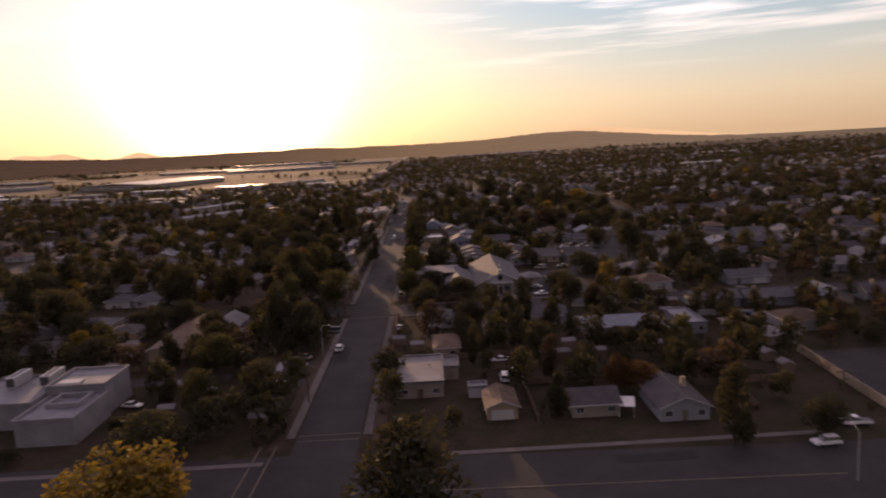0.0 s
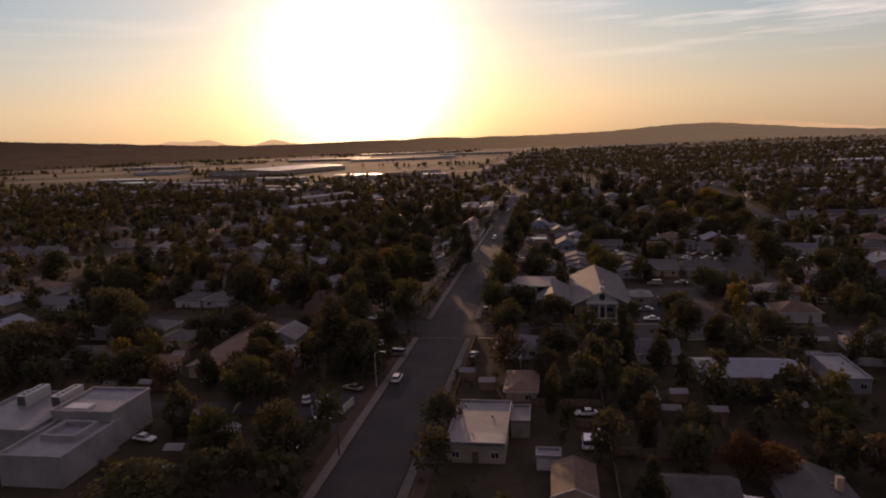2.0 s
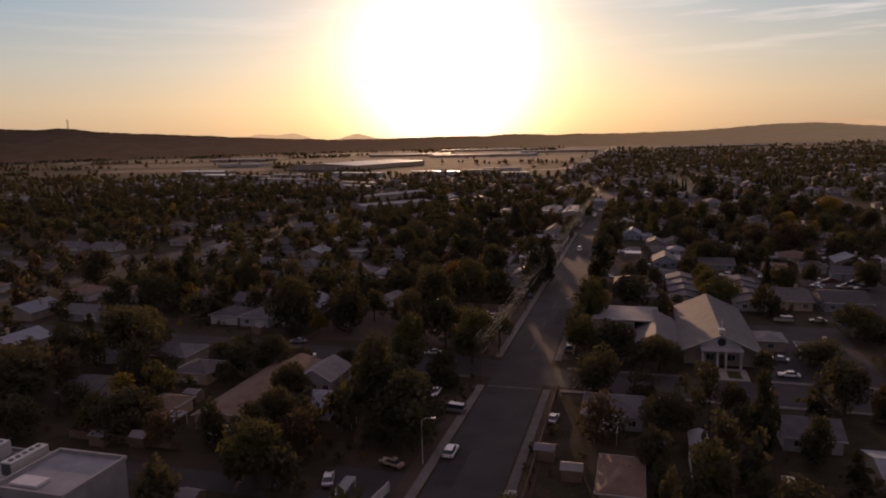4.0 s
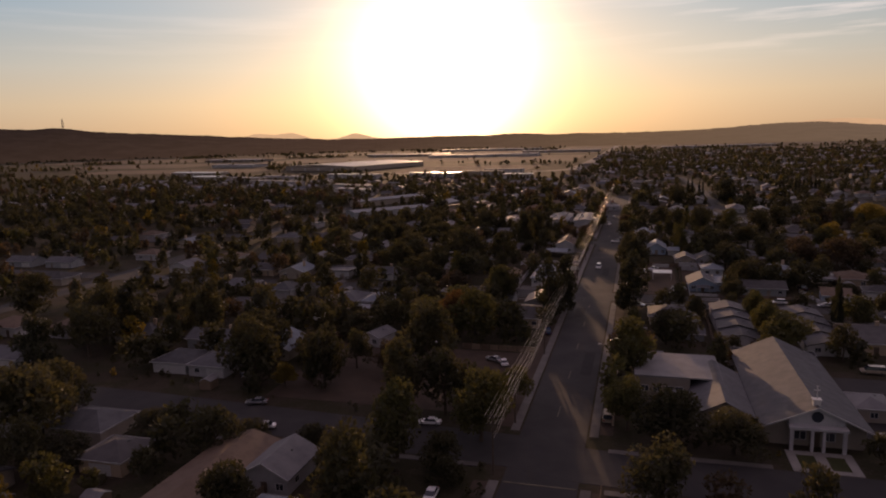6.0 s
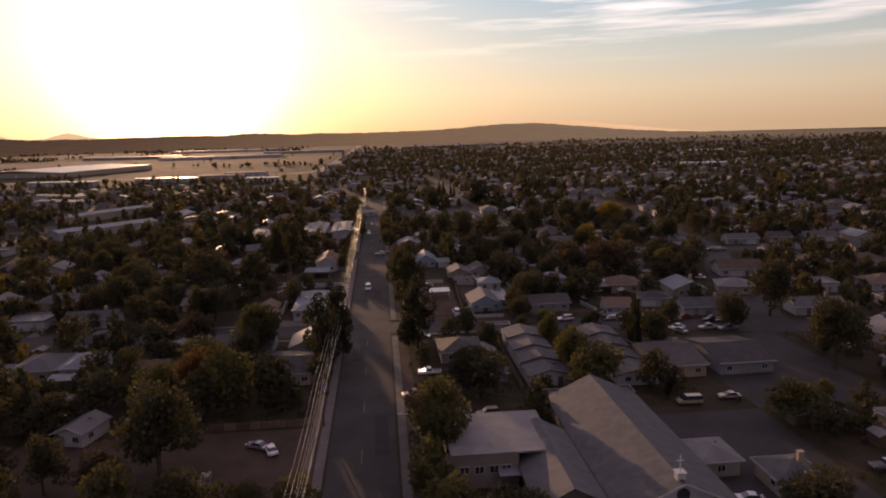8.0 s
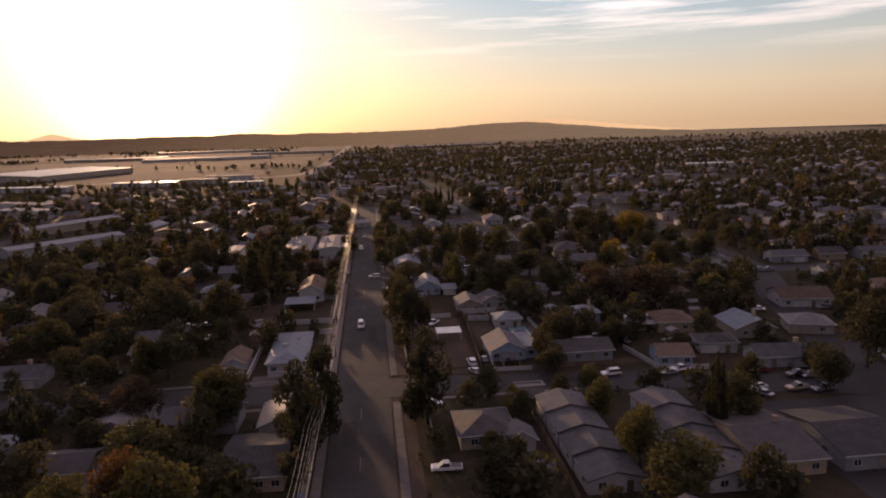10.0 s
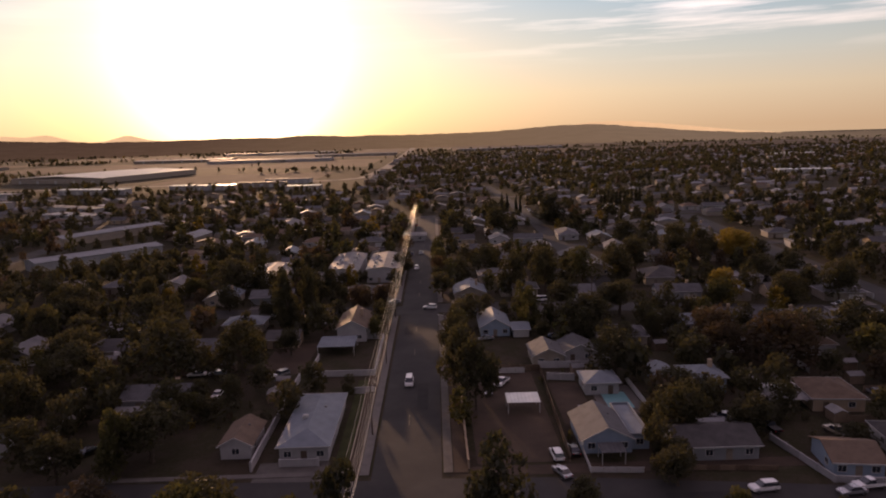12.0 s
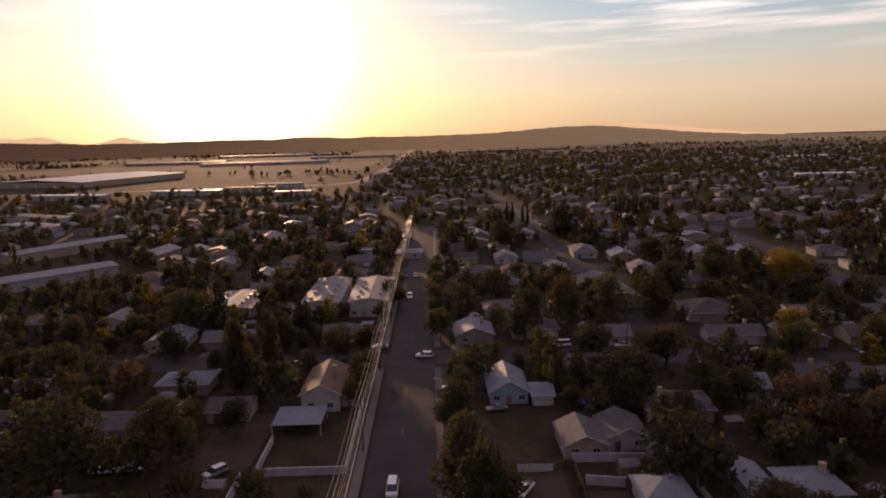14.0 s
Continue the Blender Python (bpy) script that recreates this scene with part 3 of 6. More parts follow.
# west of the main street, first stretch
house(-73, 189.8, 8.6, 11, 3.2, "gable_y", "roof_pale", "wall_white", front="wdw", rise=2.2, label="white house with a pale steep gabled roof")
house(-66.3, 174.8, 7.4, 8.5, 2.8, "hip", "roof_blue", "wall_white", front="dw")
house(-82.5, 179, 10.4, 36, 3.2, "gable_y", "roof_brown", "wall_tan", rise=1.4, front="dw", label="long tan building with a low brown roof", extras="vc")
open_roof(-47, 142, 1.9, 6.4, 2.5, "roof_white", name="canopy", label="narrow white canopy on posts in a car park")
open_roof(-58.2, 168.8, 3.4, 3.0, 2.4, "roof_white", label="small white canopy beside a house")
house(-128, 238, 9.6, 10.5, 2.8, "hip", "roof_grey", "wall_white", front="gg")
house(-117, 237.5, 10, 10.5, 2.8, "hip", "roof_grey", "wall_white", front="wg")
house(-98, 165.5, 7, 8.6, 2.8, "hip", "roof_brown", "wall_tan")
open_roof(-92.8, 161, 3.8, 4.4, 2.4, "roof_white", label="small white canopy beside a house")
house(-105, 188, 9, 9, 2.8, "hip", "roof_dark", "wall_tan", front="g")
house(-122, 172, 9, 11, 2.8, "gable_x", "roof_dark", "wall_cream")
house(-137, 310, 9.6, 11, 5.2, "hip", "roof_grey", "wall_white", front="wdw", label="tall white two-storey house with a hipped roof")
house(-111, 309, 10, 13, 2.9, "hip", "roof_grey", "wall_cream")
house(-100.5, 309, 8, 12, 2.9, "hip", "roof_blue", "wall_white")
open_roof(-101, 298, 8, 4.4, 2.5, "roof_white", label="long white awning along a house")
house(-85, 268, 6, 8, 2.8, "gable_y", "roof_pale", "wall_white", turn=-15)
# between church street and the next
house(-48, 299, 10.8, 17, 3.0, "gable_x", "roof_dark", "wall_tan", rise=1.5, front="wdww", label="tan house with a broad dark low-pitched roof")
house(-83.5, 302, 12, 9.2, 2.9, "gable_x", "roof_dark", "wall_tan", rise=1.4, front="wdw")
house(-5.5, 306, 10.4, 11.5, 2.8, "hip", "roof_dark", "wall_cream", front="wd")
house(0.4, 300.2, 5.4, 5, 2.7, "gable_y", "roof_grey", "wall_white", extras="", front="w", windows=False, name="annex", label="white gabled front wing of a house", rise=1.6)
house(0.5, 287.5, 5.8, 4.2, 2.3, "gable_x", "roof_grey", "wall_grey", extras="", front="d", name="shed", label="low grey garden shed with a shingle roof", windows=False)
house(44, 292, 12, 21, 3.0, "gable_x", "roof_dark", "wall_tan", rise=1.8, front="wdw", extras="c")
house(60, 291, 13, 19, 3.0, "gable_x", "roof_dark", "wall_grey", rise=1.8, front="wdw", extras="v")
house(30.5, 240, 6.5, 8, 2.8, "hip", "roof_pale", "wall_cream", front="w")
house(40, 232, 7.5, 8, 2.8, "hip", "roof_grey", "wall_cream", front="wd", extras="c")
house(8, 324.4, 6.5, 2.6, 2.4, "flat", "roof_pale", "wall_grey", extras="", front="", name="shed", windows=False, label="small grey shed with a flat roof")
# north of the third street, east side
house(8.2, 355, 9.2, 12.5, 2.9, "gable_y", "roof_grey", "wall_blue", rise=2.3, front="wdw", label="blue-grey house with a steep gabled front")
house(14.6, 357.5, 3.6, 15, 2.7, "flat", "roof_blue", "wall_blue", extras="", front="w", windows=False, name="annex", label="long side wing with a bluish flat roof")
open_roof(8.2, 345.8, 4.6, 3.6, 2.5, "roof_grey", name="porch", label="front porch with white posts and shingle roof")
open_roof(8.0, 364, 4.0, 3.2, 2.5, "roof_white", name="patio_cover", label="white patio cover on posts behind a house")
house(14.2, 381.5, 7.6, 7.8, 2.8, "hip", "roof_blue", "wall_white", front="wd")
house(27.5, 349.3, 14.6, 9.6, 2.9, "gable_x", "roof_dark", "wall_grey", front="wwdw", rise=1.7, label="grey bungalow with white windows and dark roof")
open_roof(30.5, 356, 6, 2.2, 2.5, "roof_white", name="patio_cover", label="narrow white patio cover behind a bungalow")
house(49, 341.5, 8.2, 9.6, 2.8, "gable_x", "roof_brown", "wall_blue", turn=-8, front="wdw")
house(64, 348, 9.4, 7.6, 2.8, "hip", "roof_dark", "wall_white", turn=-8, front="gd")
house(61.5, 370, 10.4, 12, 2.9, "hip", "roof_brown", "wall_tan", turn=-6)
house(38, 380.5, 8.4, 8.4, 3.6, "hip", "roof_blue", "wall_blue", front="wd", extras="c", label="blue house with a bluish hipped roof")
house(30.3, 384, 4.4, 10, 2.8, "gable_y", "roof_blue", "wall_blue", front="w", extras="")
house(5.3, 403, 8, 10.4, 2.9, "gable_y", "roof_grey", "wall_cream", front="ww", rise=1.8)
house(14, 405.5, 8, 10, 2.9, "gable_y", "roof_grey", "wall_white", front="dw", rise=1.8)
house(18.8, 397.5, 3.4, 4, 2.3, "gable_x", "roof_pale", "wall_white", front="", extras="", windows=False, name="shed", label="small white shed at a white wall", over=0.2)
house(-6, 432.5, 8.6, 14, 3.0, "gable_y", "roof_blue", "wall_blue", rise=2.4, front="wdw", label="blue-grey gabled house with white trim")
house(1.5, 428, 4.6, 8, 2.4, "gable_x", "roof_blue", "wall_blue", front="g", extras="", windows=False, name="garage", label="blue-grey garage beside a house")
house(47.5, 428.5, 11, 9, 2.8, "gable_x", "roof_blue", "wall_white", turn=-5, front="wdw")
house(66, 494, 15, 16, 3.0, "hip", "roof_dark", "wall_cream", turn=-6)
house(29, 470.5, 8.8, 11, 3.2, "gable_x", "roof_grey", "wall_white", turn=-4, front="wwd")
house(42, 527, 14, 40, 3.2, "gable_y", "roof_grey", "wall_cream", rise=2.2, turn=2, front="wdw", keep=False, label="long cream house with a bright-edged grey roof")
house(51, 612, 11, 20, 3.0, "hip", "roof_grey", "wall_white", turn=-4)
house(98, 359.5, 11.5, 10, 2.8, "hip", "roof_pale", "wall_cream", turn=-18)
house(114, 387.5, 16, 12, 3.0, "gable_x", "roof_brown", "wall_white", turn=-10, front="wgdw")
open_roof(52, 367, 10, 4, 2.6, "roof_pale", -6, name="carport", label="long open carport with a pale sheet roof")
open_roof(-5, 370.6, 7.2, 5.2, 2.7, "metal_sheet", name="shed", label="open shed with a bright corrugated metal roof")
# west side, walled yard and on
house(-48.9, 362.3, 9.2, 26, 3.0, "hip", "roof_blue", "wall_white", front="wdw", rise=1.5, label="long white house with a bluish grey hipped roof", extras="va")
house(-48.5, 433.5, 8.6, 18, 4.2, "gable_y", "roof_brown", "wall_white", rise=2.2, front="ww", extras="c", label="white house with a steep brown gabled roof")
open_roof(-51.5, 416.2, 10.4, 9.4, 2.8, "roof_blue", name="patio_cover", label="broad bluish patio cover behind a white house")
house(-62.2, 356.5, 5.8, 10.6, 2.9, "gable_y", "roof_brown", "wall_white", rise=1.5, front="w")
house(-88.5, 369.5, 8, 6, 2.6, "gable_x", "roof_pale", "wall_tan")
house(-121, 439.5, 8.8, 8.6, 2.8, "gable_x", "roof_pale", "wall_white")
house(-84, 441.5, 12, 9, 2.8, "hip", "roof_blue", "wall_cream")
house(-68, 424, 9, 8, 2.8, "gable_x", "roof_dark", "wall_tan")
for cx, cw, cy, cd, hh, word in ((-61.5, 12.4, 525, 40, 5.6, "pale"), (-45, 13.4, 524.5, 37, 5.6, "pale"), (-93.5, 16.6, 518.5, 25, 4.3, "low pale")):
    block = house(cx, cy, cw, cd, hh, "gable_y", "roof_pale", "wall_white", rise=1.0, front="wdww", extras="va", name="apartment_block", label=f"{word} white apartment block with rooftop units")
    for k in range(8):
        share("air_cooler", COOLER, M["unit"], block, "white box air cooler", pose((-0.27, 0.27)[k % 2] * cw, -cd * 0.42 + cd * 0.11 * k, hh + 0.55))
house(-72, 508, 9, 8, 3.6, "flat", "roof_pale", "wall_white", name="annex", label="flat-roofed white annex of an apartment block", front="ww", extras="")
house(-51, 482, 11, 9, 2.8, "hip", "roof_dark", "wall_white", front="wdw")
house(-35, 621, 13, 12, 3.0, "hip", "roof_pale", "wall_white", rise=1.2)
house(-118, 675, 17, 26, 3.4, "gable_y", "roof_pale", "wall_cream", name="apartment_block", label="pale apartment block among trees")
house(-196, 577, 15, 62, 4.8, "gable_y", "roof_white", "wall_grey", turn=-42, rise=1.2, front="", extras="", windows=False, name="warehouse", label="long grey warehouse with a white roof")
house(-230, 665, 14, 70, 4.8, "gable_y", "roof_white", "wall_cream", turn=-30, rise=1.2, front="", extras="", windows=False, name="warehouse", label="long cream warehouse with a white roof")
house(-168, 638, 13, 24, 4.0, "gable_y", "roof_white", "wall_cream", turn=-8, rise=2, front="", extras="", windows=False, name="barn", label="cream barn with a white roof among trees")
house(-200, 702, 18, 16, 4, "flat", "roof_white", "wall_white", front="", extras="", windows=False, name="warehouse", label="square white warehouse with a flat roof")


# ---- the white hall ----
def rim(x0, y0, x1, y1, z0, z1, w=0.4):
    return ((x0, y0, z0, x1, y0 + w, z1), (x0, y1 - w, z0, x1, y1, z1), (x0, y0 + w, z0, x0 + w, y1 - w, z1), (x1 - w, y0 + w, z0, x1, y1 - w, z1))


def hall():
    claim(-102, 127, 42, 19)
    claim(-86, 110, 24, 22)
    claim(-104, 108, 18, 16)
    root = thing("hall", -100, 120)
    # low block with the air units
    part("wall", boxes((-11.5, -3.8, 0, 5.6, 15.6, 5.4)), M["hall_stucco"], root)
    part("parapet", boxes(*rim(-11.7, -4, 5.598, 15.8, 5.4, 6.0)), M["hall_stucco"], root)
    part("roof", boxes((-11.3, -3.6, 5.3, 5.2, 15.4, 5.46)), M["roof_white"], root)
    # tall block at the back
    tall = part("tall_block", boxes((5.604, 2, 0, 18.6, 14.6, 6.9)), M["hall_stucco"], root)
    part("parapet", boxes(*rim(5.604, 1.8, 18.8, 14.8, 6.9, 7.5)), M["hall_stucco"], tall)
    part("roof", boxes((6.01, 2.2, 6.8, 18.4, 14.4, 6.96)), M["roof_white"], tall)
    part("skylight", boxes((7.5, 3.2, 6.96, 12.5, 6.0, 7.5, 0.08)), M["trim"], tall)
    # front wing with a sunken roof well
    wing = part("wing", boxes((7.3, -13.5, 0, 19.4, 1.79, 5.2)), M["hall_stucco"], root)
    part("wing_parapet", boxes(*rim(7.1, -13.7, 19.6, 1.79, 5.2, 5.85)), M["hall_stucco"], wing)
    part("roof_curb", boxes(*rim(10, -6.5, 17, 0.4, 5.2, 6.3, 0.6)), M["hall_stucco"], wing)
    part("wing_roof", boxes((7.5, -13.3, 5.1, 19.2, 1.39, 5.26)), M["roof_white"], wing)
    for x, y in ((-5.2, 10.7), (2.6, 10.8)):
        unit = part("air_unit", boxes((x - 1.1, y - 3.6, 5.8, x + 1.1, y + 3.6, 8.1, 0.06), (x - 0.9, y - 3.4, 5.46, x + 0.9, y + 3.4, 5.8)), M["unit"], root, "long galvanised rooftop air unit")
        part("grille", boxes((x - 0.9, y - 3.66, 6.0, x + 0.9, y - 3.604, 7.9)), M["dark_metal"], unit)
        for i in range(5):
            part("fan", tube(bmesh.new(), [(x, y - 2.6 + i * 1.3, 8.1), (x, y - 2.6 + i * 1.3, 8.25)], [0.45, 0.42], 10), M["dark_metal"], unit)
    part("roof_hatch", boxes((-9, 1, 5.46, -6.5, 3, 6.2, 0.05)), M["unit"], root)
    tagged(root, "white flat-roofed commercial hall with rooftop air units", "hall")


hall()


# ---- the church ----
def church():
    claim(17, 243, 19, 46)
    claim(17, 215.5, 12, 9)
    claim(2, 237, 11, 26)
    claim(-5, 245, 20, 20)
    root = thing("church", 17, 221)
    part("wall", wall_mesh(16.8, 42, 4.0, "gable_y", 4.0), M["wall_cream"], root).matrix_basis = pose(0, 22.5, 0)
    part("roof", roof_mesh(17.2, 43.5, 4.0, "gable_y", 4.0, 0.8, 0.2), M["roof_grey"], root).matrix_basis = pose(0, 22, 0)
    part("fascia", fascia_mesh(17.2, 43.5, 4.0, "gable_y", 4.0, 0.8, 0.2), M["trim"], root).matrix_basis = pose(0, 22, 0)
    gable = part("front_gable", solid([[(-4.5, 0.1, 4.6), (4.5, 0.1, 4.6), (4.5, 0.1, 5.7), (0, 0.1, 7.8), (-4.5, 0.1, 5.7)], [(-4.5, 0.4, 4.6), (-4.5, 0.4, 5.7), (0, 0.4, 7.8), (4.5, 0.4, 5.7), (4.5, 0.4, 4.6)],
                                    [(-4.5, 0.1, 4.6), (-4.5, 0.4, 4.6), (4.5, 0.4, 4.6), (4.5, 0.1, 4.6)]]), M["wall_white"], root, "white gable panel")
    part("round_window", tube(bmesh.new(), [(0, 0.02, 6.2), (0, 0.2, 6.2)], [1.0, 1.0], 20), M["glass"], gable, "dark round window")
    part("porch", boxes((-4.8, -1.6, 4.2, 4.8, 0.8, 4.7), (-4.6, -1.4, 0, -4.0, -0.8, 4.2), (4.0, -1.4, 0, 4.6, -0.8, 4.2), (-1.2, -1.4, 0, -0.7, -0.8, 4.2), (0.7, -1.4, 0, 1.2, -0.8, 4.2)), M["wall_white"], root, "white front porch with four pillars")
    part("door", boxes((-0.9, 1.4, 0, 0.9, 1.52, 2.6)), M["door"], root)
    for u in (-2.4, 2.4):
        window_at(root, u, 1.5, 1.2, 0, 1.4)
    steeple = part("cupola", boxes((-0.6, 0.8, 7.8, 0.6, 2.0, 9.0), (-0.75, 0.65, 9.0, 0.75, 2.15, 9.15)), M["trim"], root, "small white cupola")
    part("spire", boxes((-0.07, 1.33, 9.15, 0.07, 1.47, 11.6), (-0.5, 1.34, 10.7, 0.5, 1.46, 10.85)), M["trim"], steeple, "white cross")
    wing = part("wing", wall_mesh(9.6, 24, 3.8, "gable_y", 2.6), M["wall_cream"], root)
    wing.matrix_basis = pose(-15, 16, 0)
    part("wing_roof", roof_mesh(10, 24.5, 3.8, "gable_y", 2.6, 0.6, 0.18), M["roof_grey"], wing)
    block = part("flat_block", boxes((-31.5, 17, 0, -20.4, 33, 5.8)), M["wall_cream"], root, "flat-roofed cream block")
    part("block_roof", boxes((-31.7, 16.8, 5.8, -14, 33.2, 6.1)), M["roof_pale"], block)
    part("block_back", boxes((-20.4, 28.2, 0, -14, 33, 5.8)), M["wall_cream"], block)
    for u in (-29.5, -27, -24.5, -22.5):
        window_at(root, u, 17, 2.6, 0, 1.1)
    part("awning", boxes((-24, 14.5, 3.0, -20, 17, 3.2)), M["roof_white"], root, "flat white awning")
    tagged(root, "cream church with grey gabled roofs and white front", "church")


church()
# forecourt of the church: pale walks round two small lawns
for x0, y0, x1, y1 in ((11.6, 218.2, 22.4, 219.8), (11.6, 211.6, 22.4, 212.9), (11.6, 212.9, 13.1, 218.2), (16.1, 212.9, 17.9, 218.2), (20.9, 212.9, 22.4, 218.2)):
    ob = new("walk_way", mesh_of("walk_way", boxes((x0, y0, -0.05, x1, y1, 0.12))))
    ob.data.materials.append(M["trim_concrete"])
    tagged(ob, "pale concrete walk before the church porch", "walkway", kind="structure")
for x0, x1 in ((13.104, 16.096), (17.904, 20.896)):
    ob = new("lawn", mesh_of("lawn", boxes((x0, 212.904, -0.05, x1, 218.196, 0.09))))
    ob.data.materials.append(M["lawn"])
    tagged(ob, "small dark lawn between pale walks", "lawn", kind="structure")
house(17, 268.5, 20, 3.6, 3.0, "flat", "roof_grey", "wall_white", name="annex", label="low white link building with a grey roof", front="ww", extras="", windows=False)
# two rows of stepped gabled cottages
for x0, y0 in ((12.6, 281), (32.4, 278.5)):
    for i in range(4):
        house(x0 - 0.15 * i, y0 + 4 + i * 8.6, 9.6, 8.2, 2.5 + 0.42 * i, "gable_y", "roof_grey", "wall_white", rise=1.3, fascia="dark_metal", extras="v", front="wd", name="cottage",
              label="white cottage with a low grey gabled roof", over=0.3)
    TAKEN[-1] = (x0 - 5.5, y0, x0 + 5.5, y0 + 35)

# enclosing walls and fences
def panel_fence(x0, y0, x1, y1, height, mat, label, gap=2.4, name="fence"):
    a, b = Vector((x0, y0)), Vector((x1, y1))
    n = max(1, round((b - a).length / gap))
    step = (b - a).length / n
    root = thing(name, x0, y0, 0, math.degrees(math.atan2(y1 - y0, x1 - x0)))
    if mat == "wall_white" or mat == "wall_tan":
        panel = mesh_of("panel", boxes((0.2, -0.1, 0, step - 0.2, 0.1, height), (0.2, -0.14, height, step - 0.2, 0.14, height + 0.08)))
        post = mesh_of("post", boxes((-0.2, -0.2, 0, 0.2, 0.2, height + 0.15)))
    else:
        n_b = int((step - 0.14) / 0.15)
        edge = []
        for i in range(n_b):  # boards side by side, each a little proud of the next
            o = 0.025 * (i % 2)
            edge += [(0.07 + 0.15 * i, o), (0.07 + 0.15 * i + 0.149, o)]
        rows = []
        for (u0, o0), (u1, o1) in zip(edge, edge[1:]):
            rows.append([(u0, -o0 - 0.02, 0.05), (u1, -o1 - 0.02, 0.05), (u1, -o1 - 0.02, height), (u0, -o0 - 0.02, height)])
            rows.append([(u0, 0.03, 0.05), (u1, 0.03, 0.05), (u1, 0.03, height), (u0, 0.03, height)])
            rows.append([(u0, -o0 - 0.02, height), (u1, -o1 - 0.02, height), (u1, 0.03, height), (u0, 0.03, height)])
        panel = mesh_of("panel", solid(rows))
        post = mesh_of("post", boxes((-0.06, -0.06, 0, 0.06, 0.06, height + 0.1)))
    for i in range(n + 1):
        share("post", post, M[mat], root, at=pose(step * i, 0, 0))
        if i < n:
            share("panel", panel, M[mat], root, at=pose(step * i, 0, 0))
    return tagged(root, label, name, group=name + "s round the yards")


for row in ((-55.8, 395.2, -39.4, 395.2), (-39.4, 395.2, -39.4, 427.2), (-39.4, 427.2, -44, 427.2), (-55.8, 395.2, -55.8, 409)):
    panel_fence(*row, 1.5, "wall_white", "low white masonry yard wall with pillars", 4.0, "yard_wall")
panel_fence(-58, 346, -58, 393, 1.8, "wall_white", "long white masonry boundary wall", 4.5, "yard_wall")
panel_fence(-53, 347.4, -46, 347.4, 1.4, "wall_white", "short white forecourt wall", 3.5, "yard_wall")
panel_fence(-44, 383, -38.6, 383, 1.5, "wall_white", "short white yard wall", 2.7, "yard_wall")
panel_fence(-18.2, 344.5, -18.2, 394, 1.7, "wall_tan", "tan masonry wall along the street", 4.0, "yard_wall")
panel_fence(-16.8, 396, 2.4, 394.6, 1.7, "wood", "weathered wooden board fence", 2.4)
panel_fence(2.4, 394.6, 0.6, 346, 1.7, "wood", "weathered wooden board fence", 2.4)
panel_fence(3.4, 388.4, 9.6, 387.2, 1.7, "wall_white", "white wall behind a house", 3.0, "yard_wall")
panel_fence(2.6, 397, 20, 395.6, 1.7, "wall_white", "white wall behind houses", 4.2, "yard_wall")
panel_fence(-8, 393.6, -1.6, 393.6, 1.5, "trim", "white slatted gate panel", 2.1)
panel_fence(3.4, 341.5, 12.6, 340.8, 1.1, "trim", "low white picket fence before a house", 2.3)
panel_fence(3.4, 341.5, 3.6, 349, 1.1, "trim", "low white picket fence before a house", 2.4)
panel_fence(19, 341.5, 36, 340, 1.0, "wood", "low wooden fence before a bungalow", 2.4)
panel_fence(43.5, 335.4, 55, 333.4, 1.2, "wall_white", "low white front wall", 3.8, "yard_wall")
panel_fence(43.5, 335.4, 40.6, 352, 1.2, "wall_white", "low white side wall", 4.1, "yard_wall")
panel_fence(21.8, 366, 21.8, 386, 1.6, "trim", "white fence beside a pool", 2.5)
panel_fence(82.8, 138, 80.4, 101, 2.0, "wall_tan", "long tan wall round a yard", 5.2, "yard_wall")
panel_fence(-19.4, 140, -19.4, 196, 1.7, "wood", "weathered wooden board fence", 2.4)
panel_fence(-19, 145.6, -2, 145.6, 1.8, "wood", "weathered wooden board fence", 2.4)
panel_fence(12.2, 104, 12.2, 160, 1.7, "wood", "weathered wooden board fence", 2.4)
panel_fence(-3, 148, 12, 148, 1.7, "wood", "weathered wooden board fence", 2.4)
panel_fence(12.4, 160.4, 34, 160.4, 1.7, "wood", "weathered wooden board fence", 2.4)
panel_fence(18, 162, 18, 194, 1.7, "wood", "weathered wooden board fence", 2.4)
panel_fence(12.6, 126, 33.6, 125, 1.7, "wood", "weathered wooden board fence", 2.4)
panel_fence(56.4, 104, 56.4, 146, 1.7, "wood", "weathered wooden board fence", 2.4)
panel_fence(34, 150, 34, 128, 1.7, "wood", "weathered wooden board fence", 2.4)
panel_fence(56.5, 148, 59, 176, 1.8, "wall_white", "white wall beside a drive", 4.0, "yard_wall")
panel_fence(70, 178, 88, 174, 1.8, "wall_white", "long white wall behind houses", 4.5, "yard_wall")
panel_fence(5.6, 278, 6.4, 318, 1.8, "wood", "tall wooden fence beside cottages", 2.5)
panel_fence(-18.6, 224, -18.6, 262, 1.2, "wall_tan", "low tan wall beside the church", 4.5, "yard_wall")
panel_fence(126.5, 456, 130.6, 530, 1.7, "wall_white", "long white wall along a street", 4.6, "yard_wall")
panel_fence(-42.2, 140, -41.2, 146.5, 1.5, "wall_white", "short white wall in a car park", 3.2, "yard_wall")
panel_fence(-76, 160, -71, 200, 1.7, "wood", "weathered wooden board fence", 2.5)
panel_fence(-110, 152, -84, 152, 1.6, "wood", "weathered wooden board fence", 2.5)
panel_fence(-60, 267, -40, 267, 1.6, "wood", "weathered wooden board fence", 2.5)

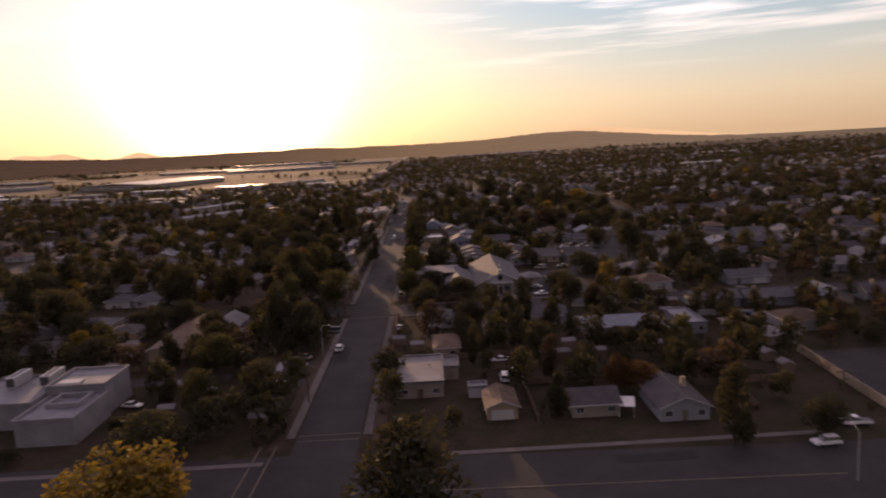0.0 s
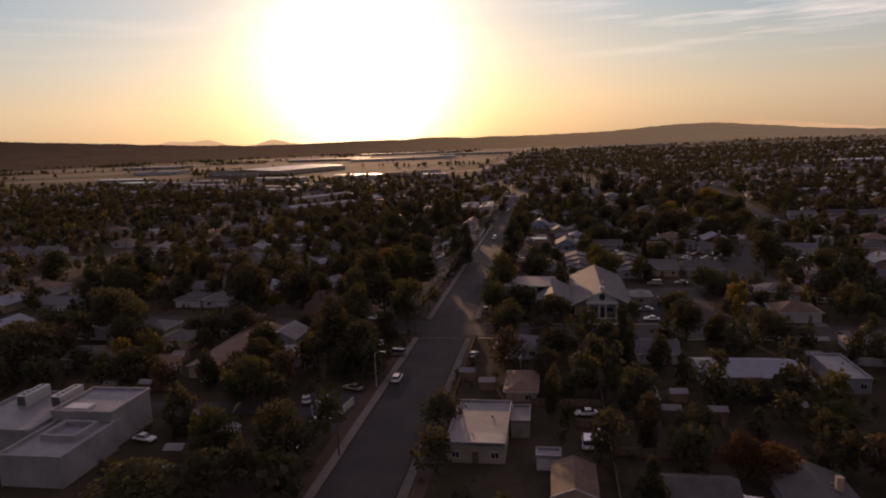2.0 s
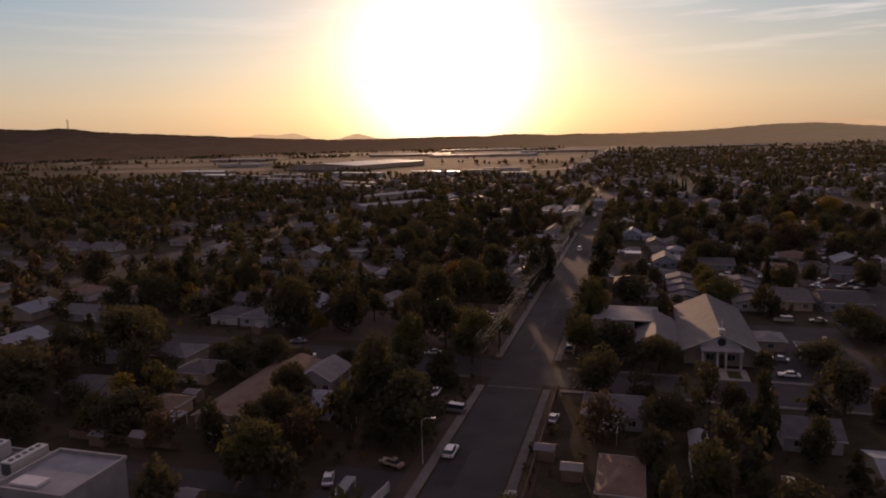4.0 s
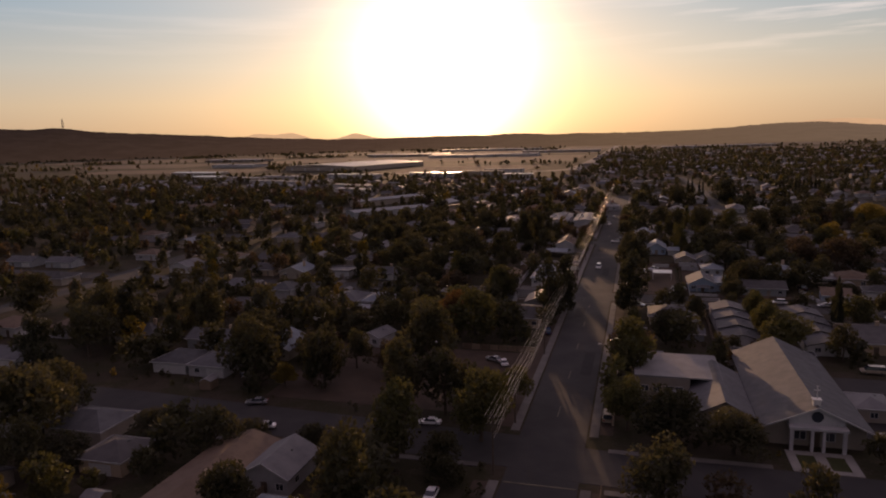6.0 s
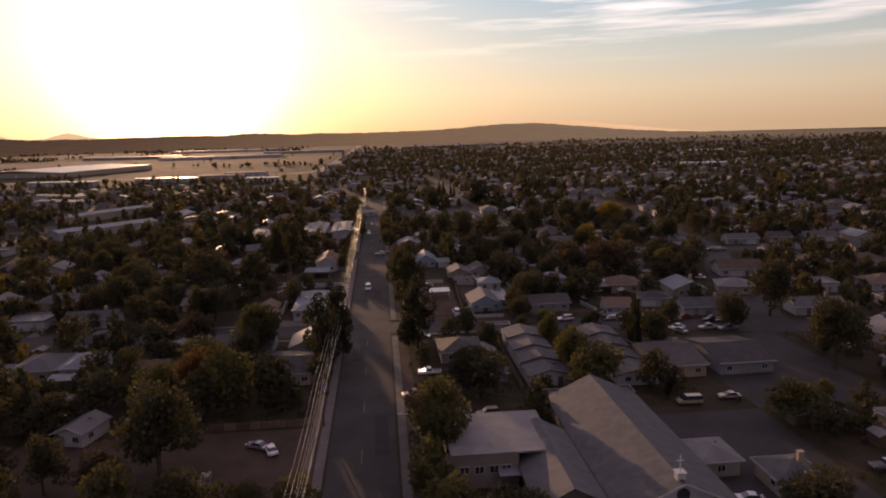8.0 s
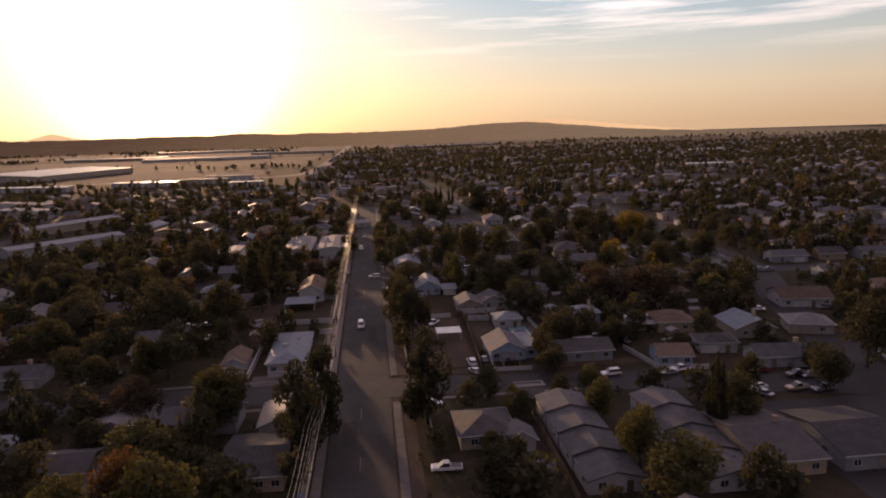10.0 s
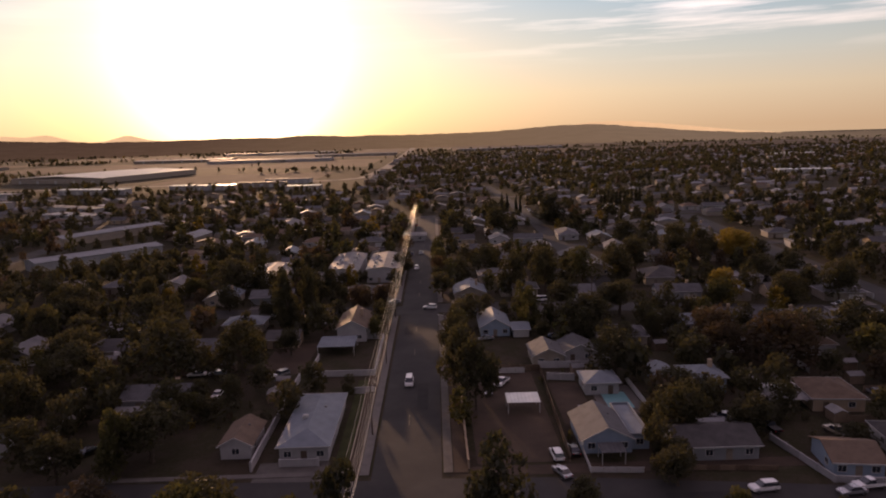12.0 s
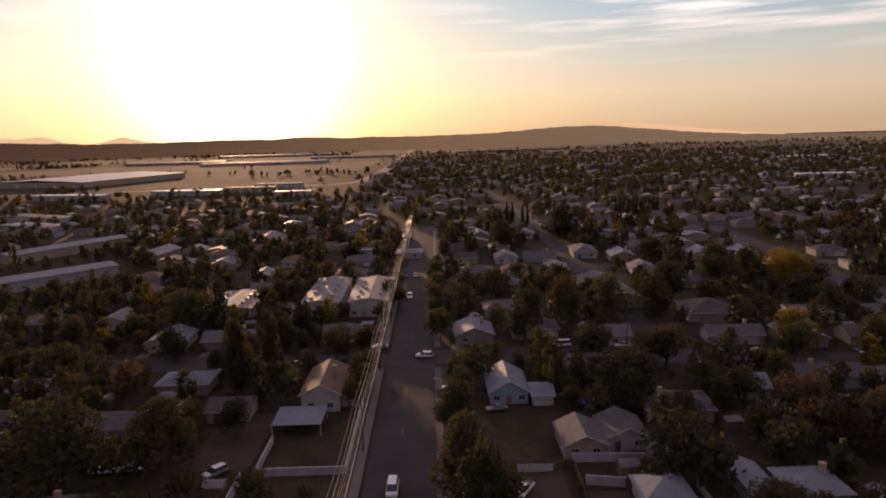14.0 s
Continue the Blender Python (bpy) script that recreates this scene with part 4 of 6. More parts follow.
# the swimming pool
pool = thing("swimming_pool", 16.6, 374)
part("rim", boxes((-3.2, -5.2, 0.03, 3.2, -4.8, 0.16), (-3.2, 4.8, 0.03, 3.2, 5.2, 0.16), (-3.2, -4.8, 0.03, -2.8, 4.8, 0.16), (2.8, -4.8, 0.03, 3.2, 4.8, 0.16)), M["concrete"], pool)
part("water", boxes((-2.8, -4.8, 0.03, 2.8, 4.8, 0.1)), M["pool"], pool, "still turquoise water")
tagged(pool, "small turquoise swimming pool in a concrete surround", "pool")
TAKEN.append((12, 366, 21, 384))
N_BUILT = len(TAKEN)
for x0, y0, x1, y1, *_ in LOTS:
    TAKEN.append((x0, y0, x1, y1))


# ---- filling houses on the blocks farther from the street ----
rng = random.Random(7)
PLOTS = [(-20, 98, 24, 199), (24, 150, 70, 199), (-60, 95, -38, 203)]  # plots already built on
TAKEN += PLOTS
OPEN = [(-96, 344, -67, 363), (-14, 396, 4, 427), (-58, 383, -38.5, 398), (-68, 344, -58, 366)]  # yards left open
TAKEN += OPEN
STYLES = [("hip", "roof_grey", "wall_cream"), ("gable_x", "roof_dark", "wall_tan"), ("hip", "roof_brown", "wall_white"), ("gable_x", "roof_grey", "wall_grey"), ("gable_y", "roof_pale", "wall_white"),
          ("hip", "roof_dark", "wall_cream"), ("gable_y", "roof_blue", "wall_cream"), ("flat", "roof_pale", "wall_white")]
MODELS = []
for i, (style, roof, wall) in enumerate(STYLES):
    ww, dd = (13.5, 10.5, 12, 15, 10, 14, 11, 12)[i], (10, 9.5, 11, 9, 12, 10.5, 13, 10)[i]
    MODELS.append((house(0, 0, ww, dd, 2.9, style, roof, wall, front=("dg" if ww > 12 else "wd"), extras=("c" if i % 3 == 0 else "v"), keep=False, windows=False), ww, dd))
used = [False] * len(MODELS)


def put_house(i, x, y, turn):
    root, ww, dd = MODELS[i]
    claim(x, y, ww, dd, turn)
    if not used[i]:
        used[i] = True
        root.matrix_basis = pose(x, y, 0, 0, 0, turn)
        return
    copy_thing(root, pose(x, y, 0, 0, 0, turn))


def street_y(s, x):
    pts = STREETS[s][0]
    for (ax, ay), (bx, by) in zip(pts, pts[1:]):
        if ax <= x <= bx:
            return ay + (by - ay) * (x - ax) / (bx - ax)
    return pts[-1][1]


count = 0
for s in (1, 2, 3, 4, 5, 6, 7):
    for off in (16.5, 43, -16.5, -43):
        x = -330 + rng.uniform(0, 10)
        while x < 400:
            step = rng.uniform(15.5, 20) * (1.35 if abs(off) > 20 or abs(x) > 200 else 1.0)
            x += step
            y = street_y(s, x) + off + rng.uniform(-2, 2)
            if (s == 1 and off < 0) or x * 0.9 > y or -x * 0.9 > y + 40 or y > 930 or (abs(off) > 20 and y > 700):
                continue
            if rng.random() < (0.33 if x < -60 else 0.08):
                continue
            if all(is_free(x + a, y + b, 1.5) for a in (-7, 0, 7) for b in (-6, 0, 6)) and street_gap(x, y) > 8 and count < 320:
                turn = (-5 if x > 20 and y > 280 else 0) + (0 if off > 0 else 180) + rng.uniform(-2, 2)
                put_house(rng.randrange(len(MODELS)), x, y, turn)
                count += 1
                if y < 520 and abs(x) < 150 and abs(off) < 20:
                    side = 5 * (1 if rng.random() < 0.5 else -1)
                    y_in = y - (6 if off > 0 else -6)
                    y_out = street_y(s, x + side) + (6.3 if off > 0 else -6.3)
                    ribbon("driveway", [(x + side, y_in), (x + side, y_out)], 3.4, 0.035, M["concrete"], "pale concrete driveway of a house", category="driveway")


# roofs too far off to tell apart
def far_roofs(n, x0, x1, y0, y1, seed):
    g = random.Random(seed)
    piles = {"roof_grey": [], "roof_pale": [], "roof_white": [], "roof_brown": []}
    k = tries = 0
    while k < n and tries < n * 8:
        tries += 1
        y = y0 + (y1 - y0) * g.random() ** 1.3
        y = round(y / 34) * 34 + g.uniform(-5, 5)
        x = round(g.uniform(x0, x1) / 17) * 17 + g.uniform(-3, 3)
        if (x < -110 and y > 980) or x > y * 0.85 + 40 or -x > y * 1.2 or street_gap(x, y) < 9 or not is_free(x, y, 7):
            continue
        claim(x, y, 11, 9)
        a, b, h, e = g.uniform(5, 7.5), g.uniform(4, 5.5), g.uniform(2.8, 3.4), g.uniform(1.2, 2.2)
        piles[g.choice(list(piles))].append((x, y, a, b, h, e, g.random() < 0.5))
        k += 1
    for mat, rows in piles.items():
        v, f = [], []
        for x, y, a, b, h, e, along in rows:
            n0 = len(v)
            v += [(x - a, y - b, 0), (x + a, y - b, 0), (x + a, y + b, 0), (x - a, y + b, 0), (x - a, y - b, h), (x + a, y - b, h), (x + a, y + b, h), (x - a, y + b, h)]
            v += [(x - a, y, h + e), (x + a, y, h + e)] if along else [(x, y - b, h + e), (x, y + b, h + e)]
            f += [[n0 + i for i in q] for q in ((0, 1, 5, 4), (1, 2, 6, 5), (2, 3, 7, 6), (3, 0, 4, 7))]
            f += [[n0 + i for i in q] for q in (((4, 5, 9, 8), (6, 7, 8, 9), (4, 8, 7), (5, 6, 9)) if along else ((4, 8, 9, 7), (5, 6, 9, 8), (4, 5, 8), (6, 7, 9)))]
        me = bpy.data.meshes.new("distant_houses")
        me.from_pydata(v, [], f)
        me.materials.append(M[mat])
        me.materials.append(M["wall_cream"])
        me.polygons.foreach_set("material_index", [1 if i % 8 < 4 else 0 for i in range(len(f))])
        tagged(new("distant_houses", me), "many small distant houses among trees", "houses", kind="stuff")


far_roofs(1500, -700, 1250, 600, 2100, 5)

for row in PLOTS:
    TAKEN.remove(row)

# small sheds and board fences in the back yards
SHED = None
n_shed = n_fence = 0
for k in range(1600):
    x, y = rng.uniform(-125, 120), rng.uniform(110, 500)
    if x > y * 0.6 + 10 or street_gap(x, y) < 5 or not all(is_free(x + a, y + b, 0.8) for a in (-2, 2) for b in (-2, 2)):
        continue
    if n_shed < 75 and k % 2:
        if SHED is None:
            SHED = thing("shed", x, y)
            part("wall", wall_mesh(3.4, 2.8, 2.1, "gable_x", 0.6), M["wood"], SHED)
            part("roof", roof_mesh(3.4, 2.8, 2.1, "gable_x", 0.6, 0.2, 0.08), M["roof_pale"], SHED)
            tagged(SHED, "small wooden garden shed with a pale roof", "shed", group="sheds in the yards")
        else:
            copy_thing(SHED, pose(x, y, 0, 0, 0, rng.choice((0, 90, 180)) + rng.uniform(-5, 5)))
        claim(x, y, 3.6, 3.6)
        n_shed += 1
    elif n_fence < 26:
        long = rng.uniform(10, 15)
        if rng.random() < 0.6:
            if all(is_free(x, y + d, 0.4) and street_gap(x, y + d) > 2 for d in (0, long / 2, long)):
                panel_fence(x, y, x, y + long, 1.7, rng.choice(("wood", "wood", "trim")), "board fence between two back yards", 3.6)
                n_fence += 1
        elif all(is_free(x + d, y, 0.4) and street_gap(x + d, y) > 2 for d in (0, long / 2, long)):
            panel_fence(x, y, x + long, y, 1.7, "wood", "board fence between two back yards", 3.6)
            n_fence += 1


# ---- trees ----
def leaf_cloud(seed, centres, count, size, squash=1.0, droop=0.0):
    """Many small folded leaves scattered through clumps; returns places and faces."""
    g = np.random.default_rng(seed)
    cen = np.array([c[:3] for c in centres])
    rad = np.array([c[3] for c in centres])
    pick = g.choice(len(centres), count, p=rad ** 2 / np.sum(rad ** 2))
    v = g.normal(size=(count, 3))
    v /= np.linalg.norm(v, axis=1)[:, None]
    r = rad[pick] * (0.62 + 0.46 * g.random(count) ** 0.7)
    p = cen[pick] + v * r[:, None] * np.array((1, 1, squash))
    a = g.normal(size=(count, 3)) + v * 0.8
    a /= np.linalg.norm(a, axis=1)[:, None]
    b = np.cross(a, g.normal(size=(count, 3)))
    b /= np.linalg.norm(b, axis=1)[:, None]
    a[:, 2] -= droop
    s = size * (0.6 + 0.8 * g.random(count))[:, None]
    verts = np.stack([p - a * s, p - b * s * 0.55 + a * s * 0.1, p + a * s, p + b * s * 0.55 + a * s * 0.1], 1)
    verts[:, :, 2] = np.maximum(verts[:, :, 2], 0.05)
    return verts.reshape(-1, 3), np.arange(count * 4).reshape(-1, 4)


def mesh_arrays(name, verts, quads):
    me = bpy.data.meshes.new(name)
    me.vertices.add(len(verts))
    me.vertices.foreach_set("co", np.asarray(verts, np.float32).ravel())
    me.loops.add(quads.size)
    me.loops.foreach_set("vertex_index", quads.astype(np.int32).ravel())
    me.polygons.add(len(quads))
    me.polygons.foreach_set("loop_start", np.arange(len(quads), dtype=np.int32) * 4)
    me.update(calc_edges=True)
    return me


def clumps(form, g):
    """Clump centres in a crown of unit height and unit width (base at 0)."""
    out = []
    if form == "round":
        for i in range(20):
            a, u = g.uniform(0, math.tau), g.uniform(-0.85, 1.0)
            k = math.sqrt(max(0.0, 1 - u * u)) * g.uniform(0.55, 1.0)
            out.append((0.33 * k * math.cos(a), 0.33 * k * math.sin(a), 0.49 + 0.33 * u + g.uniform(-0.04, 0.04), g.uniform(0.13, 0.21)))
        out.append((0, 0, 0.6, 0.24))
    elif form == "spread":
        for i in range(25):
            a, k = g.uniform(0, math.tau), math.sqrt(g.uniform(0.02, 1))
            out.append((0.36 * k * math.cos(a), 0.36 * k * math.sin(a), 0.40 + 0.38 * (1 - k * k) + g.uniform(-0.24, 0.08), g.uniform(0.13, 0.20)))
    elif form == "tall":
        for i in range(20):
            u = i / 19
            wide = 0.34 * math.sin(math.pi * (0.16 + 0.78 * u)) ** 0.8
            a = g.uniform(0, math.tau)
            k = g.uniform(0.3, 1.0) * wide
            out.append((k * math.cos(a), k * math.sin(a), 0.16 + 0.76 * u, g.uniform(0.12, 0.19) * (1.1 - 0.5 * u)))
    else:  # narrow column
        for i in range(14):
            u = i / 13
            out.append((g.uniform(-0.1, 0.1), g.uniform(-0.1, 0.1), 0.1 + 0.82 * u, 0.34 * (1.05 - 0.72 * u) * g.uniform(0.85, 1.1)))
    return out


CROWNS, TRUNKS = {}, {}
for form in ("round", "spread", "tall", "column"):
    for var in range(4 if form in ("round", "spread") else 3):
        g = random.Random(hash((len(form), var)) % 1000 + 11 * var)
        cs = clumps(form, g)
        for lod, (num, size) in {"near": (3400, 0.0275), "mid": (760, 0.052)}.items():
            sz = size * (1.0 if form != "column" else 1.5)
            v, q = leaf_cloud(var + len(form), cs, num, sz, 0.9 if form != "column" else 0.5)
            CROWNS[form, var, lod] = (v, q)
        bm = bmesh.new()
        lean = g.uniform(-0.03, 0.03)
        top = {"round": 0.62, "spread": 0.6, "tall": 0.85, "column": 0.8}[form]
        tube(bm, [(0, 0, -0.01), (lean * 0.3, 0, 0.12), (lean, lean, 0.32), (lean * 1.6, -lean, top)], [0.034, 0.026, 0.02, 0.006], 7)
        for i in range(5 if form != "column" else 2):
            a, z = g.uniform(0, math.tau), g.uniform(0.24, 0.45)
            e = g.uniform(0.16, 0.27)
            tube(bm, [(lean, lean * 0.5, z), (math.cos(a) * e * 0.5, math.sin(a) * e * 0.5, z + 0.12), (math.cos(a) * e, math.sin(a) * e, z + g.uniform(0.16, 0.3))], [0.013, 0.009, 0.004], 5)
        TRUNKS[form, var] = mesh_of("trunk", bm)
        TRUNKS[form, var].materials.append(M["bark"])
CROWN_MESH = {}
TREE_WORD = {"dark": "dense dark green tree", "yg": "yellowish green tree", "yellow": "yellow autumn tree", "orange": "orange autumn tree", "brown": "russet autumn tree",
             "conifer": "tall dark conifer", "cypress": "narrow dark cypress"}
TREES = []


def tree(x, y, height, width, kind, lod="near", place="standing among houses"):
    """A tree with trunk, limbs and leafy crown."""
    for a, b, c, d in TAKEN[:N_BUILT]:
        if a - 0.5 < x < c + 0.5 and b - 0.5 < y < d + 0.5:  # beside the building, not in it
            gaps = [(x - a, a - 1.2, y), (c - x, c + 1.2, y), (y - b, x, b - 1.2), (d - y, x, d + 1.2)]
            _, x, y = min(gaps)
    form = {"conifer": "tall", "cypress": "column"}.get(kind) or ("tall" if height > 1.7 * width else ("spread" if width > 1.1 * height else rng.choice(("round", "round", "spread"))))
    var = rng.randrange(4 if form in ("round", "spread") else 3)
    key = (form, var, lod, kind)
    if key not in CROWN_MESH:
        CROWN_MESH[key] = mesh_arrays("crown", *CROWNS[form, var, lod])
        CROWN_MESH[key].materials.append(LEAF[kind])
    root = new("tree")
    k = {"column": 1.25, "tall": 1.15}.get(form, 1.08)
    root.matrix_basis = pose(x, y, 0, 0, 0, rng.uniform(0, 360)) @ Matrix.Diagonal((width * k, width * k, height, 1))
    for nm, me in (("trunk", TRUNKS[form, var]), ("crown", CROWN_MESH[key])):
        o = new(nm, me)
        o.parent = root
    TREES.append((x, y, width))
    where = "beside the street" if street_gap(x, y) < 5 else place
    return tagged(root, TREE_WORD[kind] + " " + where, "tree", group="trees of the town")


tree(-53.8, 67.9, 16.2, 22.4, "yellow")
tree(-11.8, 64.9, 19.0, 19.8, "dark")
tree(-63.3, 100.9, 8.6, 15.1, "yg")
tree(-58.8, 118.5, 11.6, 9.2, "yg")
tree(-45.1, 116.4, 13.3, 12.1, "dark")
tree(32.4, 119.4, 9.1, 6.2, "orange")
tree(61.8, 90.1, 9.1, 8.2, "dark")
tree(44.8, 88.9, 15.7, 8.0, "dark")
tree(27.0, 131.8, 8.4, 8.1, "dark")
tree(37.4, 115.1, 7.6, 8.5, "orange")
tree(16.1, 105.9, 10.1, 5.7, "dark")
tree(-132.9, 162.9, 15.3, 19.8, "dark")
tree(-125.4, 188.1, 19.0, 18.3, "dark")
tree(55.9, 192.2, 10.9, 11.0, "dark")
tree(44.1, 192.9, 7.7, 7.1, "dark")
tree(22.7, 276.9, 12.2, 14.9, "yg")
tree(18.2, 143.0, 11.7, 9.7, "dark")
tree(48.4, 128.0, 9.2, 6.2, "dark")
tree(-53.4, 175.2, 19.0, 12.2, "dark")
tree(-62.1, 221.1, 17.0, 11.4, "dark")
tree(19.0, 128.0, 11.6, 5.8, "brown")
tree(0.2, 161.2, 9.4, 6.4, "dark")
tree(-62.9, 142.6, 12.7, 11.0, "yg")
tree(-143.1, 152.3, 14.1, 10.3, "yg")
tree(-45.3, 167.4, 14.3, 14.5, "dark")
tree(-156.3, 254.7, 19.0, 12.5, "conifer")
tree(-156.3, 220.2, 17.6, 13.5, "conifer")
tree(-117.1, 178.5, 12.4, 8.8, "dark")
tree(-78.6, 154.2, 10.3, 6.9, "dark")
tree(37.4, 195.9, 12.7, 11.6, "dark")
tree(2.1, 142.3, 11.1, 4.6, "dark")
tree(16.0, 151.7, 8.4, 5.6, "dark")
tree(-84.2, 231.0, 16.9, 11.9, "dark")
tree(-64.5, 249.2, 19.0, 16.0, "dark")
tree(-55.3, 199.9, 16.3, 11.7, "yg")
tree(-93.8, 229.7, 6.7, 6.3, "yellow")
tree(-42.5, 211.5, 15.3, 13.3, "yg")
tree(2.6, 215.8, 9.5, 12.0, "dark")
tree(-8.5, 217.5, 12.5, 13.5, "dark")
tree(-6.7, 281.3, 10.1, 10.2, "dark")
tree(44.7, 300.9, 11.2, 12.0, "yg")
tree(-62.2, 190.6, 11.1, 9.1, "dark")
tree(-134.8, 261.1, 18.3, 10.3, "dark")
tree(-102.4, 231.2, 17.8, 16.3, "dark")
tree(-159.9, 240.6, 15.7, 16.7, "dark")
tree(-132.8, 201.9, 14.6, 14.4, "dark")
tree(-87.7, 194.6, 11.7, 11.5, "dark")
tree(-57.5, 318.0, 14.8, 14.5, "dark")
tree(-58.5, 275.8, 16.6, 15.1, "yg")
tree(-73.2, 277.6, 12.8, 10.8, "yg")
tree(-39.0, 229.5, 9.8, 8.1, "yg")
tree(-44.5, 223.4, 8.4, 6.4, "yg")
tree(-37.2, 311.1, 19.0, 10.1, "conifer")
tree(-10.9, 247.3, 16.8, 12.3, "yg")
tree(54.9, 253.1, 10.8, 12.9, "yg")
tree(81.7, 281.3, 19.0, 14.9, "dark")
tree(44.3, 193.5, 9.0, 7.7, "brown")
tree(-72.1, 242.5, 9.6, 9.8, "brown")
tree(-82.4, 245.8, 10.9, 8.0, "dark")
tree(-89.4, 234.6, 10.0, 5.4, "yg")
tree(-66.5, 285.3, 12.6, 10.8, "orange")
tree(-80.7, 285.9, 7.7, 7.6, "yg")
tree(-59.4, 314.1, 15.0, 11.6, "yg")
tree(-40.6, 300.0, 20.0, 11.5, "conifer")
tree(-15.2, 371.0, 17.0, 10.5, "dark")
tree(-15.8, 314.0, 20.0, 13.0, "conifer")
tree(18.1, 307.6, 10.3, 7.1, "yg")
tree(16.7, 287.5, 12.6, 8.6, "yg")
tree(16.9, 335.9, 7.9, 8.5, "dark")
tree(62.0, 393.0, 15.0, 19.0, "brown")
tree(50.0, 398.0, 12.0, 12.0, "brown")
tree(92.7, 327.6, 19.0, 13.1, "dark")
tree(-81.6, 344.6, 14.2, 7.9, "yg")
tree(-111.8, 366.6, 14.2, 11.5, "dark")
tree(20.4, 390.2, 13.0, 14.7, "dark")
tree(57.5, 319.1, 9.3, 6.7, "dark")
tree(74.4, 316.0, 11.9, 9.4, "dark")
tree(-89.1, 392.0, 19.0, 19.9, "dark")
tree(-69.9, 437.5, 19.0, 9.1, "dark")
tree(-62.8, 442.5, 17.5, 6.8, "dark")
tree(-49.8, 460.0, 9.9, 10.2, "brown")
tree(-41.1, 462.5, 10.0, 9.3, "brown")
tree(-127.7, 472.5, 13.0, 9.7, "dark")
tree(-96.3, 465.3, 10.7, 9.4, "dark")
tree(3.7, 468.2, 19.0, 11.5, "dark")
tree(17.5, 478.4, 19.0, 13.0, "dark")
tree(24.2, 354.4, 12.8, 11.1, "dark")
tree(68.5, 443.3, 13.3, 10.4, "yg")
tree(90.7, 444.0, 14.2, 12.2, "dark")
tree(3.6, 441.3, 13.1, 7.7, "yg")
tree(116.8, 545.5, 14.2, 17.9, "yellow")
tree(-73.6, 397.7, 15.4, 13.3, "dark")
tree(18.5, 418.3, 11.0, 10.7, "dark")
tree(-142.3, 450.8, 11.0, 14.0, "dark")
tree(-141.8, 429.1, 13.2, 9.5, "dark")
tree(37.0, 353.5, 9.6, 9.0, "dark")
tree(-73.9, 448.4, 19.0, 8.7, "dark")
tree(-65.3, 447.6, 19.0, 7.9, "dark")
tree(-17.6, 382.2, 17.5, 11.0, "dark")
tree(3.6, 430.0, 14.3, 7.8, "yg")
tree(111.9, 529.0, 15.1, 17.2, "yellow")
tree(37.5, 414.2, 10.0, 6.0, "dark")
tree(55.9, 412.8, 9.9, 8.3, "yg")
tree(-2.2, 517.1, 14.4, 12.0, "dark")
tree(35.4, 497.1, 15.2, 15.0, "yg")
tree(-103.4, 492.7, 14.9, 19.6, "dark")
tree(49.8, 495.4, 15.1, 14.8, "dark")
tree(53.7, 671.0, 19.0, 26.2, "conifer")
tree(29.5, 412.0, 7.4, 8.2, "dark")
tree(-89.5, 102.6, 4.2, 5.0, "dark")
tree(-104.5, 110.5, 4.6, 5.2, "dark")
tree(-76.5, 108.5, 5.0, 6.0, "dark")

for i in range(11):  # a row of cypresses before a far street
    tree(104 + 3.6 * i, 750 + 2.1 * i + (i % 3), 14 + 2 * (i * 7 % 4) / 3, 2.6, "cypress", "mid")
for x, y in ((31, 745), (34, 738), (39, 724), (41, 716)):
    tree(x - 3, y, 15, 2.6, "cypress", "mid")
tree(-78, 351, 12.5, 17, "dark")
tree(-92, 343.5, 10, 9, "dark")
tree(-167.4, 255.8, 17.5, 16.5, "dark")
tree(-140.8, 266.9, 15.8, 13.6, "dark")
tree(-109.5, 246.6, 15.6, 15.7, "dark")
tree(-47.2, 234.5, 6.7, 6.5, "yg")
tree(-3.9, 287.0, 9.6, 7.8, "dark")
tree(-15.1, 260.4, 10.9, 11.6, "brown")
tree(-214.1, 274.1, 16.6, 17.0, "dark")
tree(-113.8, 183.9, 7.5, 10.7, "dark")
tree(-105.6, 199.5, 6.3, 11.0, "dark")
tree(-68.2, 300.2, 11.3, 17.0, "yg")
tree(-95.1, 250.8, 8.0, 14.0, "brown")
tree(-91.2, 270.3, 8.8, 12.7, "dark")
tree(-115.1, 394.6, 12.5, 15.1, "dark")
tree(20.3, 426.6, 13.0, 17.0, "dark")
tree(29.0, 373.5, 8.3, 13.2, "dark")
tree(52.0, 407.1, 13.8, 13.2, "brown")
tree(40.9, 360.0, 5.8, 10.6, "dark")
tree(74.4, 455.9, 13.3, 12.7, "yellow")
tree(99.2, 535.8, 16.1, 13.4, "dark")
tree(85.6, 537.9, 17.5, 17.0, "dark")
tree(97.4, 453.3, 11.6, 9.7, "dark")
tree(113.8, 454.6, 15.9, 13.8, "dark")
tree(36.4, 445.2, 12.8, 16.2, "dark")
tree(45.0, 424.2, 8.9, 11.0, "dark")
tree(-116.0, 488.3, 9.3, 10.6, "yg")
tree(-136.8, 490.7, 9.4, 12.5, "dark")
tree(-150.0, 464.9, 13.4, 17.0, "dark")
tree(-64.2, 413.5, 8.7, 8.2, "dark")
tree(12.3, 628.4, 17.5, 17.0, "dark")
tree(62.7, 518.7, 15.5, 14.7, "dark")
tree(106.0, 493.3, 10.3, 14.7, "dark")
tree(76.7, 581.1, 14.1, 15.7, "dark")
tree(-78.1, 324.1, 11.3, 12.8, "brown")
tree(-61.6, 324.8, 9.3, 11.8, "yg")
